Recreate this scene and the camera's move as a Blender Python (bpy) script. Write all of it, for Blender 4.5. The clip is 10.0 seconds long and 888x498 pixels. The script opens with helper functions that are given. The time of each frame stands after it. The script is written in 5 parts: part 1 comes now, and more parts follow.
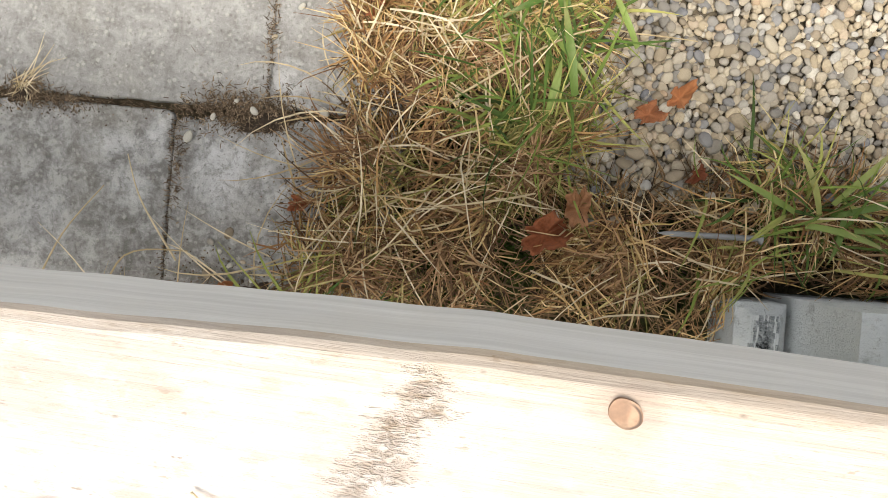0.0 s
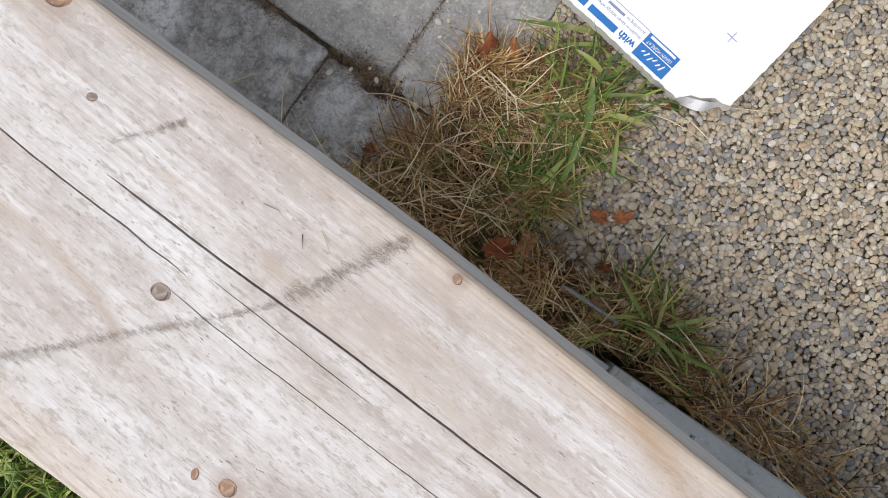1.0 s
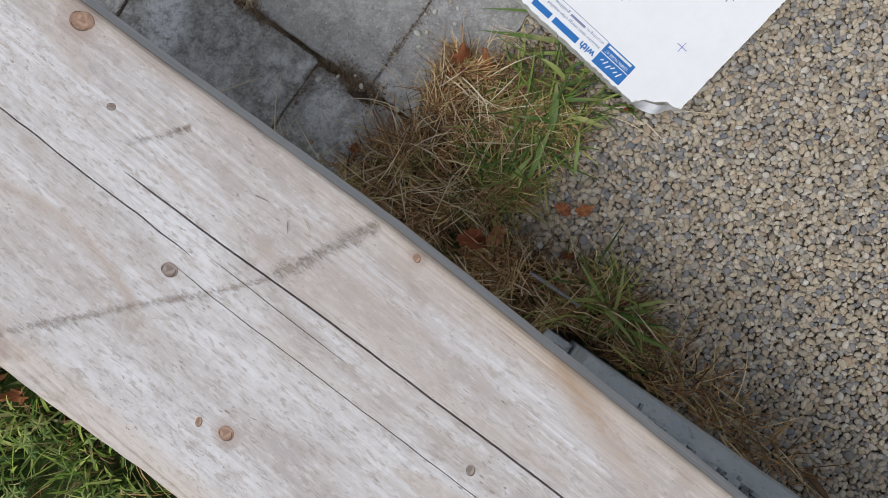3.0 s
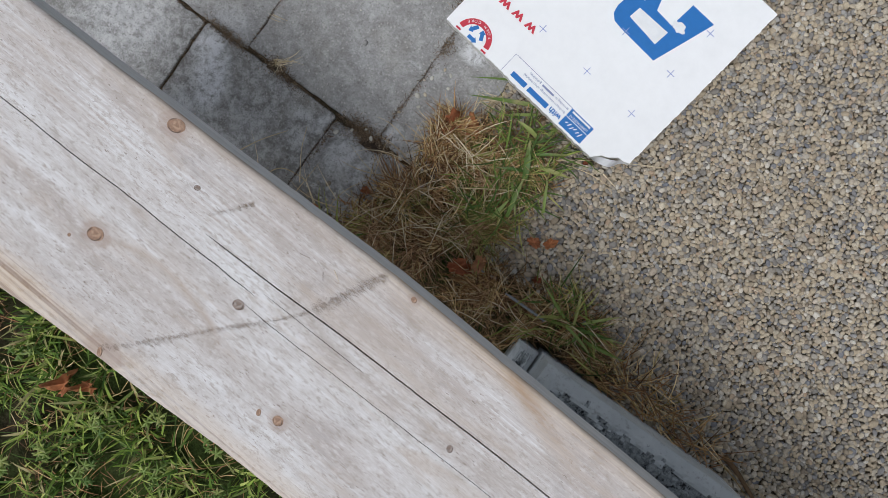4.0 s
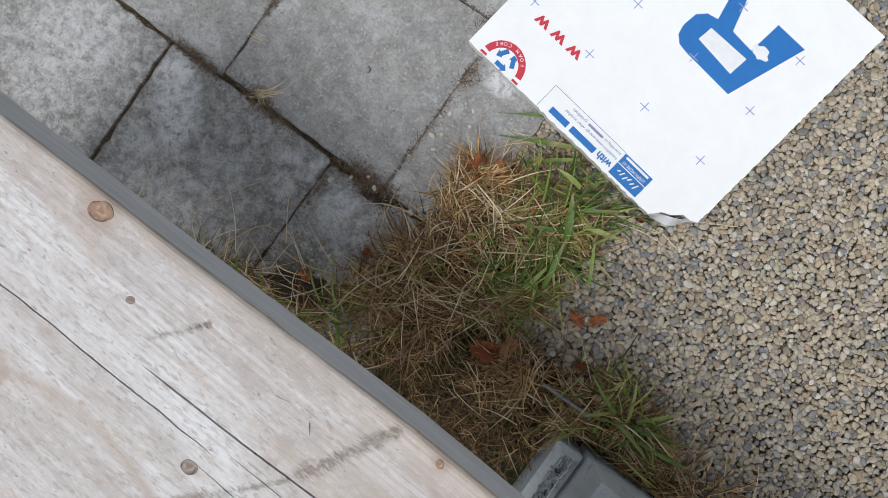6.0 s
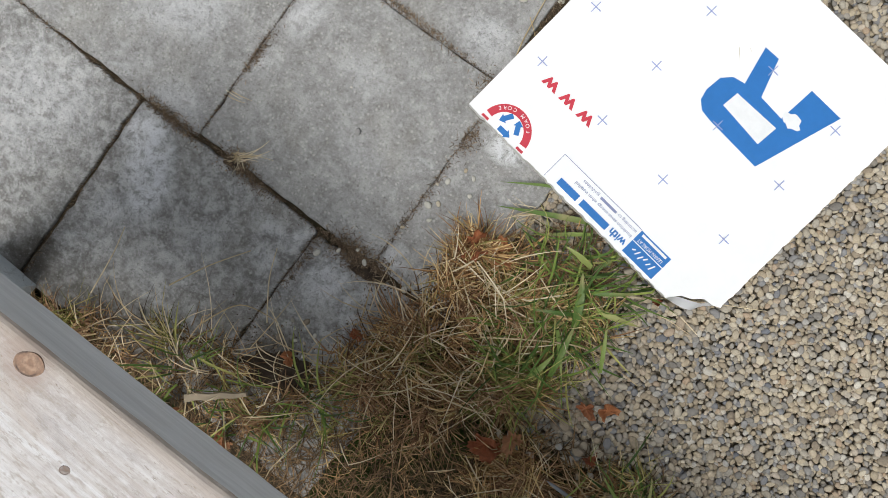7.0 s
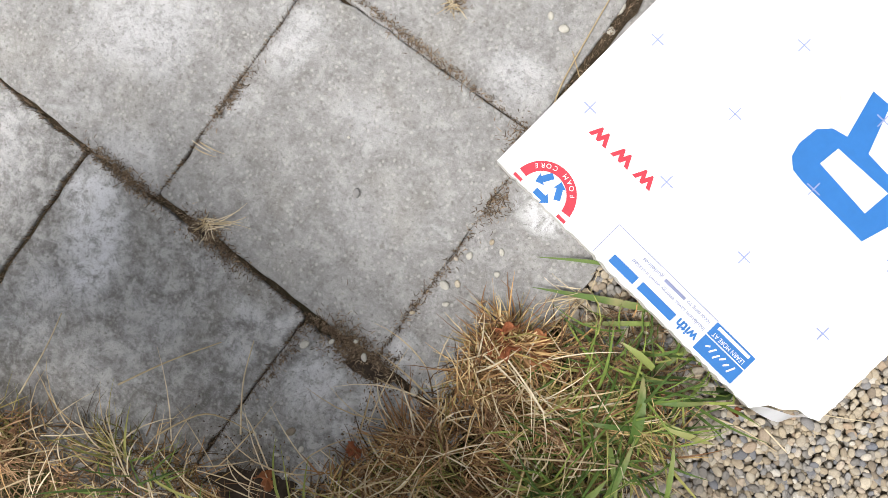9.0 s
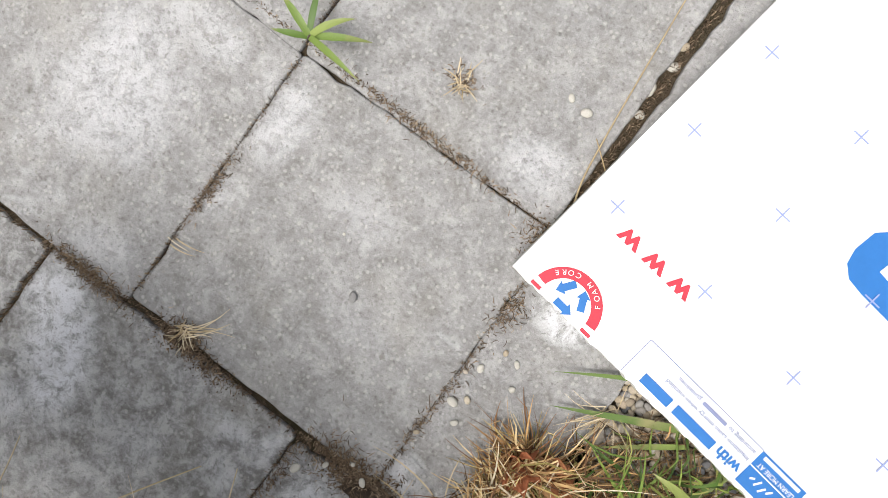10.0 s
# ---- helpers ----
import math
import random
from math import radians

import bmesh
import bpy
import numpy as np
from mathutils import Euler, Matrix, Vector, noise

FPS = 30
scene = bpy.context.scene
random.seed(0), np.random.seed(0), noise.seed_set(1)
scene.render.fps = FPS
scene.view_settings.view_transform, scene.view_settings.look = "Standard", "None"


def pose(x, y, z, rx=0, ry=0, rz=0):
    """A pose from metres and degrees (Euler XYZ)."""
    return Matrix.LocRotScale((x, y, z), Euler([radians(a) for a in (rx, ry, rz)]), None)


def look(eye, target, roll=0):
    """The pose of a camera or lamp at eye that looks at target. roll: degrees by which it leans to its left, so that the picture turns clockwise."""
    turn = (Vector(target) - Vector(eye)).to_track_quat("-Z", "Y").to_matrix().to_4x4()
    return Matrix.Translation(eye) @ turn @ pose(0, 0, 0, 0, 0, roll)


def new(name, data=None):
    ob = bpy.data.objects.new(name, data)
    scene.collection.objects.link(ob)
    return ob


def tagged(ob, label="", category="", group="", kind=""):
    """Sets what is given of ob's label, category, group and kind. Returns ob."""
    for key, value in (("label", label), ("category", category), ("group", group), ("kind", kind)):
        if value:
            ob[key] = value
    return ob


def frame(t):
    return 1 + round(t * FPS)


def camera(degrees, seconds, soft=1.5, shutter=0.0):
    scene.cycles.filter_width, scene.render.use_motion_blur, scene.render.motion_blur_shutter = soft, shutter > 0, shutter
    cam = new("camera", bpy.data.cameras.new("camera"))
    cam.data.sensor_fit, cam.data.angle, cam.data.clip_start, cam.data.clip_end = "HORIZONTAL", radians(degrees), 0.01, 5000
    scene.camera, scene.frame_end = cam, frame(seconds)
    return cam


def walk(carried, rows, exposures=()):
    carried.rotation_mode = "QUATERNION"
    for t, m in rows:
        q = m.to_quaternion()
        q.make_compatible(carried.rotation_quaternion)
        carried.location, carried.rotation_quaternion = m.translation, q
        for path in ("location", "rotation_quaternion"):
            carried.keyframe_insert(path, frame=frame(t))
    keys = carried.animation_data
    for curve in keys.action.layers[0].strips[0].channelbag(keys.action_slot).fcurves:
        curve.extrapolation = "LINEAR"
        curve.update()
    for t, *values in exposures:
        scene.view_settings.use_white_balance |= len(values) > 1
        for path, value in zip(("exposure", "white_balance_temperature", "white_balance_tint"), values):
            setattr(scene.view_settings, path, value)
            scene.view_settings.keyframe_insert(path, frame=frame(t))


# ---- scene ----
# ---- camera ----
cam = camera(69.7, 10.0, soft=0.8, shutter=0.0)
PATH = [
    (0, 0.5171, -0.0829, 0.5809, -1.11, 3.87, 7.26),
    (0.5, 0.5257, -0.0908, 0.7086, 0.63, 3.59, 36.24),
    (1, 0.557, -0.0927, 0.873, 0.58, 3.74, 38.11),
    (1.5, 0.5505, -0.1071, 0.9379, 0.61, 3.63, 37.89),
    (2, 0.4978, -0.1559, 0.9534, 0.64, 3.54, 37.94),
    (2.5, 0.5346, -0.1359, 0.9624, 0.29, 3.69, 38.27),
    (3, 0.594, -0.0807, 0.9577, 0.48, 3.71, 37.93),
    (3.2, 0.5976, -0.07, 1.0231, 0.52, 3.55, 37.82),
    (4.3, 0.5669, -0.003, 1.1778, -0.75, 3.68, 38.9),
    (4.5, 0.5657, -0.0017, 1.1301, -0.62, 3.75, 38.81),
    (5, 0.5489, -0.0141, 1.0096, -0.56, 3.52, 38.81),
    (5.5, 0.5158, -0.0017, 0.9533, -0.81, 3.42, 38.85),
    (5.7, 0.4949, 0.0153, 0.9524, -0.56, 3.55, 38.69),
    (6.8, 0.4051, 0.1232, 0.9135, -1.71, 3.5, 39.06),
    (7, 0.3911, 0.133, 0.8643, -1.15, 3.37, 39.08),
    (7.5, 0.3665, 0.1207, 0.785, 0.88, 2.9, 39.21),
    (8, 0.3513, 0.1373, 0.7655, 0.18, 3.08, 39.11),
    (8.5, 0.3485, 0.14, 0.7132, 0.19, 2.79, 39.09),
    (9, 0.3128, 0.1714, 0.6889, 0.17, 3.03, 39.09),
    (9.5, 0.2877, 0.1839, 0.6227, 0.16, 2.95, 39.09),
    (10, 0.2342, 0.2475, 0.612, 0.03, 2.87, 38.93),
]
EXPOSE = [(0.0, 1.13, 7000, 9), (0.5, 0.62, 6650, 12), (1.0, 0.13, 6350, 12), (1.5, -0.03, 6270, 12), (2.0, -0.17, 6200, 12), (4.5, -0.32, 6050, 10), (5.5, -0.2, 6050, 10), (6.8, -0.02, 6300, 8), (7.5, 0.14, 6400, 9), (8.5, 0.57, 6500, 11), (10.0, 0.57, 6500, 11)]
walk(cam, [(t, pose(x, y, z, rx, ry, rz)) for t, x, y, z, rx, ry, rz in PATH], EXPOSE)

# ---- world and sun ----
SUN_EL, SUN_AZ = radians(65), radians(262)   # azimuth of the sun, from +x towards +y
world = bpy.data.worlds.new("overcast_sky")
scene.world = world
world.use_nodes = True
wn = world.node_tree
sky = wn.nodes.new("ShaderNodeTexSky")
sky.sky_type, sky.sun_disc = "NISHITA", False
sky.sun_elevation, sky.sun_rotation = SUN_EL, radians(90) - SUN_AZ
sky.air_density, sky.dust_density, sky.ozone_density = 1.0, 4.0, 1.0
soft_sky = wn.nodes.new("ShaderNodeHueSaturation")
soft_sky.inputs["Saturation"].default_value = 0.22
wn.links.new(sky.outputs[0], soft_sky.inputs["Color"])
wn.links.new(soft_sky.outputs[0], wn.nodes["Background"].inputs["Color"])
wn.nodes["Background"].inputs["Strength"].default_value = 0.115
sun = new("sun", bpy.data.lights.new("sun", "SUN"))
sun.data.energy, sun.data.angle, sun.data.color = 2.0, radians(26), (1.0, 0.96, 0.9)
sun.matrix_world = look((3 * math.cos(SUN_AZ) * math.cos(SUN_EL), 3 * math.sin(SUN_AZ) * math.cos(SUN_EL), 3 * math.sin(SUN_EL)), (0, 0, 0))


# ---- materials ----
class Mat:
    """A small node-material builder."""

    def __init__(self, name, rough=0.8, spec=0.3, metal=0.0):
        self.m = bpy.data.materials.new(name)
        self.m.use_nodes = True
        self.t = self.m.node_tree
        self.b = self.t.nodes["Principled BSDF"]
        self.b.inputs["Roughness"].default_value = rough
        self.b.inputs["Specular IOR Level"].default_value = spec
        self.b.inputs["Metallic"].default_value = metal
        self.co = self.node("ShaderNodeTexCoord").outputs["Object"]

    def node(self, kind, **sets):
        n = self.t.nodes.new(kind)
        for k, v in sets.items():
            n.inputs[k].default_value = v
        return n

    def link(self, a, b):
        self.t.links.new(a, b)

    def scaled(self, x, y, z, turn=0.0):
        n = self.node("ShaderNodeMapping")
        n.inputs["Scale"].default_value = (x, y, z)
        n.inputs["Rotation"].default_value = (0, 0, turn)
        self.link(self.co, n.inputs["Vector"])
        return n.outputs[0]

    def noise(self, scale, detail=4.0, rough=0.55, vec=None, warp=0.0):
        n = self.node("ShaderNodeTexNoise", Scale=scale, Detail=detail, Roughness=rough, Distortion=warp)
        self.link(vec or self.co, n.inputs["Vector"])
        return n.outputs["Fac"]

    def cells(self, scale, vec=None, out="Distance"):
        n = self.node("ShaderNodeTexVoronoi", Scale=scale)
        self.link(vec or self.co, n.inputs["Vector"])
        return n.outputs[out]

    def ramp(self, fac, *stops):
        n = self.node("ShaderNodeValToRGB")
        e = n.color_ramp.elements
        while len(e) < len(stops):
            e.new(0.5)
        for i, (p, c) in enumerate(stops):
            e[i].position = p
            e[i].color = (c, c, c, 1) if isinstance(c, (int, float)) else (*c, 1)
        self.link(fac, n.inputs[0])
        return n.outputs[0]

    def mix(self, fac, a, b, how="MIX"):
        n = self.node("ShaderNodeMix")
        n.data_type, n.blend_type = "RGBA", how
        for sock, v in ((n.inputs[0], fac), (n.inputs[6], a), (n.inputs[7], b)):
            if isinstance(v, (int, float)):
                sock.default_value = v
            elif isinstance(v, tuple):
                sock.default_value = (*v, 1)
            else:
                self.link(v, sock)
        return n.outputs[2]

    def math(self, op, a, b=0.0):
        n = self.node("ShaderNodeMath")
        n.operation = op
        for sock, v in ((n.inputs[0], a), (n.inputs[1], b)):
            if isinstance(v, (int, float)):
                sock.default_value = v
            else:
                self.link(v, sock)
        return n.outputs[0]

    def chance(self):
        """A random number for each object and each island of a mesh."""
        return self.math("FRACT", self.math("ADD", self.node("ShaderNodeObjectInfo").outputs["Random"], self.node("ShaderNodeNewGeometry").outputs["Random Per Island"]))

    def color(self, c):
        if isinstance(c, tuple):
            self.b.inputs["Base Color"].default_value = (*c, 1)
        else:
            self.link(c, self.b.inputs["Base Color"])
        return self

    def bump(self, fac, depth, strength=1.0):
        n = self.node("ShaderNodeBump", Strength=strength, Distance=depth)
        if self.b.inputs["Normal"].links:
            self.link(self.b.inputs["Normal"].links[0].from_socket, n.inputs["Normal"])
        self.link(fac, n.inputs["Height"])
        self.link(n.outputs[0], self.b.inputs["Normal"])
        return self


def concrete_slab_material(name, grey, mottle, stains, soil_shade=()):
    """Cast concrete: exposed fine aggregate, pits, brown dust and pale lime stains (x, y, half sizes, amount)."""
    k = Mat(name, 0.9, 0.2)
    geo = k.node("ShaderNodeNewGeometry").outputs["Position"]
    big = k.noise(5.0, 5, 0.6, geo, 0.6)
    mid = k.noise(26.0 + 26.0 * mottle, 7, 0.72, geo, 0.4)
    fine = k.noise(260.0, 5, 0.65, geo)
    tone = k.node("ShaderNodeObjectInfo").outputs["Random"]
    shade = lambda f, warm=0.0: (grey * f * (1.01 + warm), grey * f * (1 + 0.45 * warm), grey * f * (0.98 - warm))
    base = k.ramp(big, (0.32, shade(0.90)), (0.5, shade(1.0)), (0.66, shade(1.08)))
    base = k.mix(k.ramp(tone, (0.0, 0.0), (1.0, 0.22)), base, shade(0.78))
    base = k.mix(k.ramp(mid, (0.50, 0.0), (0.64 - 0.05 * mottle, 0.3 + 0.5 * mottle)), base, shade(1.38 + 0.25 * mottle))
    base = k.mix(k.ramp(mid, (0.36 + 0.05 * mottle, 0.3 + 0.6 * mottle), (0.49, 0.0)), base, shade(0.62, 0.03))
    base = k.mix(k.ramp(k.noise(10.0, 4, 0.6, geo), (0.5, 0.0), (0.68, 0.4)), base, shade(0.92, 0.07))
    blot = k.noise(130.0, 8, 0.75, geo, 0.5)
    base = k.mix(k.ramp(blot, (0.53, 0.0), (0.66, 0.28 + 0.3 * mottle)), base, shade(1.45))
    base = k.mix(k.ramp(blot, (0.34, 0.35 + 0.3 * mottle), (0.47, 0.0)), base, shade(0.6, 0.03))
    streaky = k.ramp(k.noise(62.0, 9, 0.8, geo, 0.5), (0.42, 0.12), (0.53, 1.0))
    shape = k.math("MULTIPLY", k.math("SUBTRACT", k.noise(16.0, 9, 0.8, geo, 0.7), 0.5), 2.5)
    sep = k.node("ShaderNodeSeparateXYZ")
    k.link(geo, sep.inputs[0])
    bloom = k.math("MULTIPLY", k.ramp(k.noise(4.6, 4, 0.7, geo, 1.2), (0.58, 0.0), (0.70, 0.6)), streaky)
    for bx, by, rx, ry, amount in stains:
        q = k.math("ADD", k.math("POWER", k.math("ABSOLUTE", k.math("MULTIPLY", k.math("SUBTRACT", sep.outputs[0], bx), 1 / rx)), 2.0), k.math("POWER", k.math("ABSOLUTE", k.math("MULTIPLY", k.math("SUBTRACT", sep.outputs[1], by), 1 / ry)), 2.0))
        bloom = k.math("MAXIMUM", bloom, k.math("MULTIPLY", streaky, k.ramp(k.math("ADD", q, shape), (0.15, amount), (1.45, 0.0))))
    # aggregate: small stones of many greys, a few white or dark ones, and pits
    cell = k.node("ShaderNodeTexVoronoi", Scale=210.0)
    k.link(geo, cell.inputs["Vector"])
    grit = k.node("ShaderNodeSeparateColor")
    k.link(cell.outputs["Color"], grit.inputs[0])
    core = k.ramp(cell.outputs["Distance"], (0.30, 1.0), (0.5, 0.0))
    base = k.mix(k.math("MULTIPLY", core, k.ramp(grit.outputs[0], (0.66, 0.0), (0.88, 0.6))), base, shade(1.5, 0.03))
    base = k.mix(k.math("MULTIPLY", core, k.ramp(grit.outputs[1], (0.70, 0.0), (0.95, 0.5))), base, shade(0.55, 0.05))
    base = k.mix(k.math("MULTIPLY", bloom, 0.9), base, (0.66, 0.67, 0.685))
    for bx, by, rx, ry, amount in soil_shade:  # trodden soil, ragged; also paints in the plank's shade
        q = k.math("ADD", k.math("POWER", k.math("ABSOLUTE", k.math("MULTIPLY", k.math("SUBTRACT", sep.outputs[0], bx), 1 / rx)), 2.0), k.math("POWER", k.math("ABSOLUTE", k.math("MULTIPLY", k.math("SUBTRACT", sep.outputs[1], by), 1 / ry)), 2.0))
        base = k.mix(k.ramp(k.math("ADD", q, shape), (0.1, amount), (1.5, 0.0)), base, (0.075, 0.064, 0.05))
    base = k.mix(k.ramp(fine, (0.33, 0.6), (0.43, 0.0)), base, shade(0.45, 0.05))
    base = k.mix(k.ramp(fine, (0.56, 0.0), (0.68, 0.5)), base, shade(1.5))
    for scale, size, c in ((66.0, 0.12, shade(1.5)), (110.0, 0.09, shade(1.7)), (48.0, 0.12, shade(0.42, 0.08)), (95.0, 0.14, shade(0.5))):
        spot = k.node("ShaderNodeTexVoronoi", Scale=scale)
        k.link(geo, spot.inputs["Vector"])
        pick = k.node("ShaderNodeSeparateColor")
        k.link(spot.outputs["Color"], pick.inputs[0])
        base = k.mix(k.math("MULTIPLY", k.ramp(k.math("ADD", spot.outputs["Distance"], k.math("MULTIPLY", k.math("SUBTRACT", fine, 0.5), 0.3)), (size, 0.45), (size + 0.06, 0.0)), k.ramp(pick.outputs[0], (0.66, 0.0), (0.95, 1.0))), base, c)
    k.color(base)
    return k.bump(fine, 0.0014, 0.8).bump(k.noise(900.0, 2, 0.5, geo), 0.0006, 0.7).bump(mid, 0.002, 0.35).m


def soil_material():
    k = Mat("soil", 0.95, 0.1)
    n = k.noise(60.0, 6, 0.7)
    k.color(k.mix(k.ramp(k.noise(7.0, 4), (0.4, 0.0), (0.65, 1.0)), k.ramp(n, (0.3, (0.03, 0.022, 0.015)), (0.7, (0.13, 0.098, 0.068))), (0.06, 0.052, 0.032)))
    return k.bump(n, 0.006).bump(k.noise(400.0, 3), 0.002).m


def ground_material():
    k = Mat("lawn_ground", 0.95, 0.1)
    n = k.noise(90.0, 5, 0.7)
    soil = k.ramp(n, (0.3, (0.016, 0.013, 0.008)), (0.7, (0.06, 0.05, 0.03)))
    green = k.ramp(k.noise(160.0, 4, 0.7), (0.3, (0.02, 0.035, 0.008)), (0.7, (0.07, 0.11, 0.025)))
    k.color(k.mix(k.ramp(k.noise(3.0, 4), (0.38, 0.0), (0.6, 1.0)), soil, green))
    return k.bump(n, 0.008).m


def pebble_material():
    k = Mat("pebble_stone", 0.82, 0.18)
    tone = k.ramp(k.chance(), (0.0, (0.244, 0.199, 0.146)), (0.12, (0.392, 0.322, 0.224)), (0.28, (0.509, 0.429, 0.308)), (0.44, (0.403, 0.355, 0.280)), (0.50, (0.20, 0.185, 0.165)), (0.58, (0.276, 0.263, 0.240)),
                  (0.66, (0.583, 0.510, 0.386)), (0.76, (0.350, 0.322, 0.280)), (0.84, (0.16, 0.170, 0.195)), (0.92, (0.62, 0.58, 0.50)), (1.0, (0.413, 0.300, 0.196)))
    tone = k.mix(0.06, tone, (0.37, 0.36, 0.345))
    grain = k.noise(420.0, 4, 0.6)
    k.color(k.mix(k.ramp(grain, (0.3, 0.55), (0.6, 0.0)), tone, k.mix(0.5, tone, (0.10, 0.09, 0.08))))
    return k.bump(grain, 0.0005, 0.7).m


def straw_material(name, *stops):
    k = Mat(name, 0.7, 0.25)
    tone = k.ramp(k.chance(), *stops)
    k.color(k.mix(k.ramp(k.noise(70.0, 3), (0.35, 0.0), (0.7, 0.55)), tone, k.mix(0.55, tone, (0.06, 0.04, 0.02))))
    k.b.inputs["Subsurface Weight"].default_value = 0.0
    return k.bump(k.noise(900.0, 2), 0.0003, 0.5).m


def leaf_blade_material():
    k = Mat("green_blade", 0.5, 0.4)
    tone = k.ramp(k.chance(), (0.0, (0.06, 0.12, 0.018)), (0.35, (0.11, 0.18, 0.030)), (0.7, (0.18, 0.25, 0.055)), (1.0, (0.28, 0.29, 0.09)))
    k.color(k.mix(k.ramp(k.noise(26.0, 4), (0.5, 0.0), (0.72, 0.8)), tone, (0.30, 0.27, 0.12)))
    return k.bump(k.noise(1200.0, 2), 0.0003, 0.6).m


def dead_leaf_material():
    k = Mat("dead_leaf", 0.75, 0.25)
    tone = k.ramp(k.chance(), (0.0, (0.22, 0.07, 0.036)), (0.4, (0.36, 0.125, 0.055)), (0.7, (0.44, 0.23, 0.12)), (1.0, (0.26, 0.085, 0.045)))
    k.color(k.mix(k.ramp(k.noise(120.0, 5, 0.7), (0.42, 0.0), (0.72, 0.8)), tone, k.mix(0.6, tone, (0.05, 0.025, 0.015))))
    return k.bump(k.noise(300.0, 4), 0.0012).m


def plank_material():
    k = Mat("weathered_plank", 0.8, 0.25)
    grain = k.noise(1.0, 6, 0.6, k.scaled(5, 150, 40), 0.9)
    fibre = k.noise(1.0, 4, 0.7, k.scaled(16, 620, 200))
    wide = k.noise(1.0, 5, 0.6, k.scaled(2.2, 17, 8), 1.4)
    spots = k.noise(26.0, 6, 0.7)
    cloud = k.noise(26.0, 8, 0.74, k.scaled(0.5, 1.4, 1), 0.6)
    base = k.ramp(wide, (0.33, (0.42, 0.375, 0.35)), (0.47, (0.555, 0.53, 0.52)), (0.62, (0.655, 0.65, 0.655)))
    base = k.mix(k.ramp(cloud, (0.36, 0.45), (0.49, 0.0)), base, (0.43, 0.395, 0.36))
    base = k.mix(k.ramp(cloud, (0.52, 0.0), (0.66, 0.35)), base, (0.67, 0.67, 0.67))
    base = k.mix(k.ramp(grain, (0.30, 0.35), (0.46, 0.0)), base, (0.36, 0.31, 0.275))
    base = k.mix(k.ramp(fibre, (0.32, 0.35), (0.46, 0.0)), base, (0.36, 0.32, 0.29))
    base = k.mix(k.ramp(k.noise(210.0, 5, 0.7, k.scaled(0.4, 1.2, 1)), (0.38, 0.75), (0.47, 0.0)), base, (0.36, 0.32, 0.285))
    base = k.mix(k.ramp(k.noise(150.0, 5, 0.7, k.scaled(0.5, 1.2, 1)), (0.54, 0.0), (0.64, 0.3)), base, (0.72, 0.71, 0.70))
    base = k.mix(k.ramp(k.noise(1.0, 5, 0.75, k.scaled(38, 300, 60)), (0.62, 0.0), (0.72, 0.10)), base, (0.70, 0.69, 0.69))
    dashes = k.math("MULTIPLY", k.ramp(k.noise(1.0, 3, 0.6, k.scaled(55, 480, 60)), (0.27, 0.7), (0.33, 0.0)), k.ramp(k.noise(9.0, 3), (0.42, 0.0), (0.58, 1.0)))
    base = k.mix(dashes, base, (0.17, 0.13, 0.105))
    base = k.mix(k.ramp(spots, (0.30, 0.6), (0.43, 0.0)), base, (0.36, 0.31, 0.27))
    mott = k.noise(75.0, 7, 0.75, k.scaled(0.6, 1.3, 1))
    base = k.mix(k.ramp(mott, (0.36, 0.5), (0.48, 0.0)), base, (0.42, 0.38, 0.36))
    base = k.mix(k.ramp(mott, (0.53, 0.0), (0.64, 0.45)), base, (0.70, 0.70, 0.705))
    pits = k.math("MULTIPLY", k.ramp(k.noise(1.0, 3, 0.6, k.scaled(150, 420, 60)), (0.30, 0.8), (0.36, 0.0)), k.ramp(k.noise(17.0, 3), (0.42, 0.0), (0.56, 1.0)))
    base = k.mix(pits, base, (0.18, 0.14, 0.115))
    xyz = k.node("ShaderNodeSeparateXYZ")
    k.link(k.co, xyz.inputs[0])
    x, y = xyz.outputs[0], xyz.outputs[1]
    # fresher tan wood with ring lines along both long edges
    wob = k.math("MULTIPLY", k.noise(1.0, 3, 0.5, k.scaled(3, 6, 3)), 0.05)
    edge_f = k.ramp(k.math("ADD", k.math("ADD", y, 0.16), wob), (0.044, 0.0), (0.080, 0.9))
    edge_b = k.ramp(k.math("SUBTRACT", k.math("MULTIPLY", k.math("ADD", y, 0.358), -1.0), k.math("MULTIPLY", wob, 0.4)), (0.0, 0.0), (0.03, 0.75))
    rings = k.ramp(k.noise(1.0, 4, 0.6, k.scaled(2, 260, 60), 0.5), (0.36, (0.26, 0.16, 0.09)), (0.52, (0.55, 0.43, 0.31)), (0.7, (0.63, 0.54, 0.43)))
    base = k.mix(k.math("MULTIPLY", k.math("MAXIMUM", edge_f, edge_b), k.ramp(k.noise(1.0, 4, 0.6, k.scaled(4, 30, 10)), (0.3, 0.35), (0.6, 1.0))), base, rings)
    # brown resin streak that runs in from the front edge
    dx = k.math("SUBTRACT", y, k.math("ADD", k.math("MULTIPLY", k.math("SUBTRACT", x, 0.69), -0.34), -0.112))
    streak = k.math("MULTIPLY", k.ramp(k.math("ABSOLUTE", k.math("ADD", dx, k.math("MULTIPLY", k.math("SUBTRACT", k.noise(30.0, 3), 0.5), 0.02))), (0.0, 0.7), (0.018, 0.0)),
                    k.math("MULTIPLY", k.ramp(x, (0.67, 0.0), (0.70, 1.0)), k.ramp(x, (0.78, 1.0), (0.83, 0.0))))
    base = k.mix(streak, base, (0.36, 0.24, 0.14))

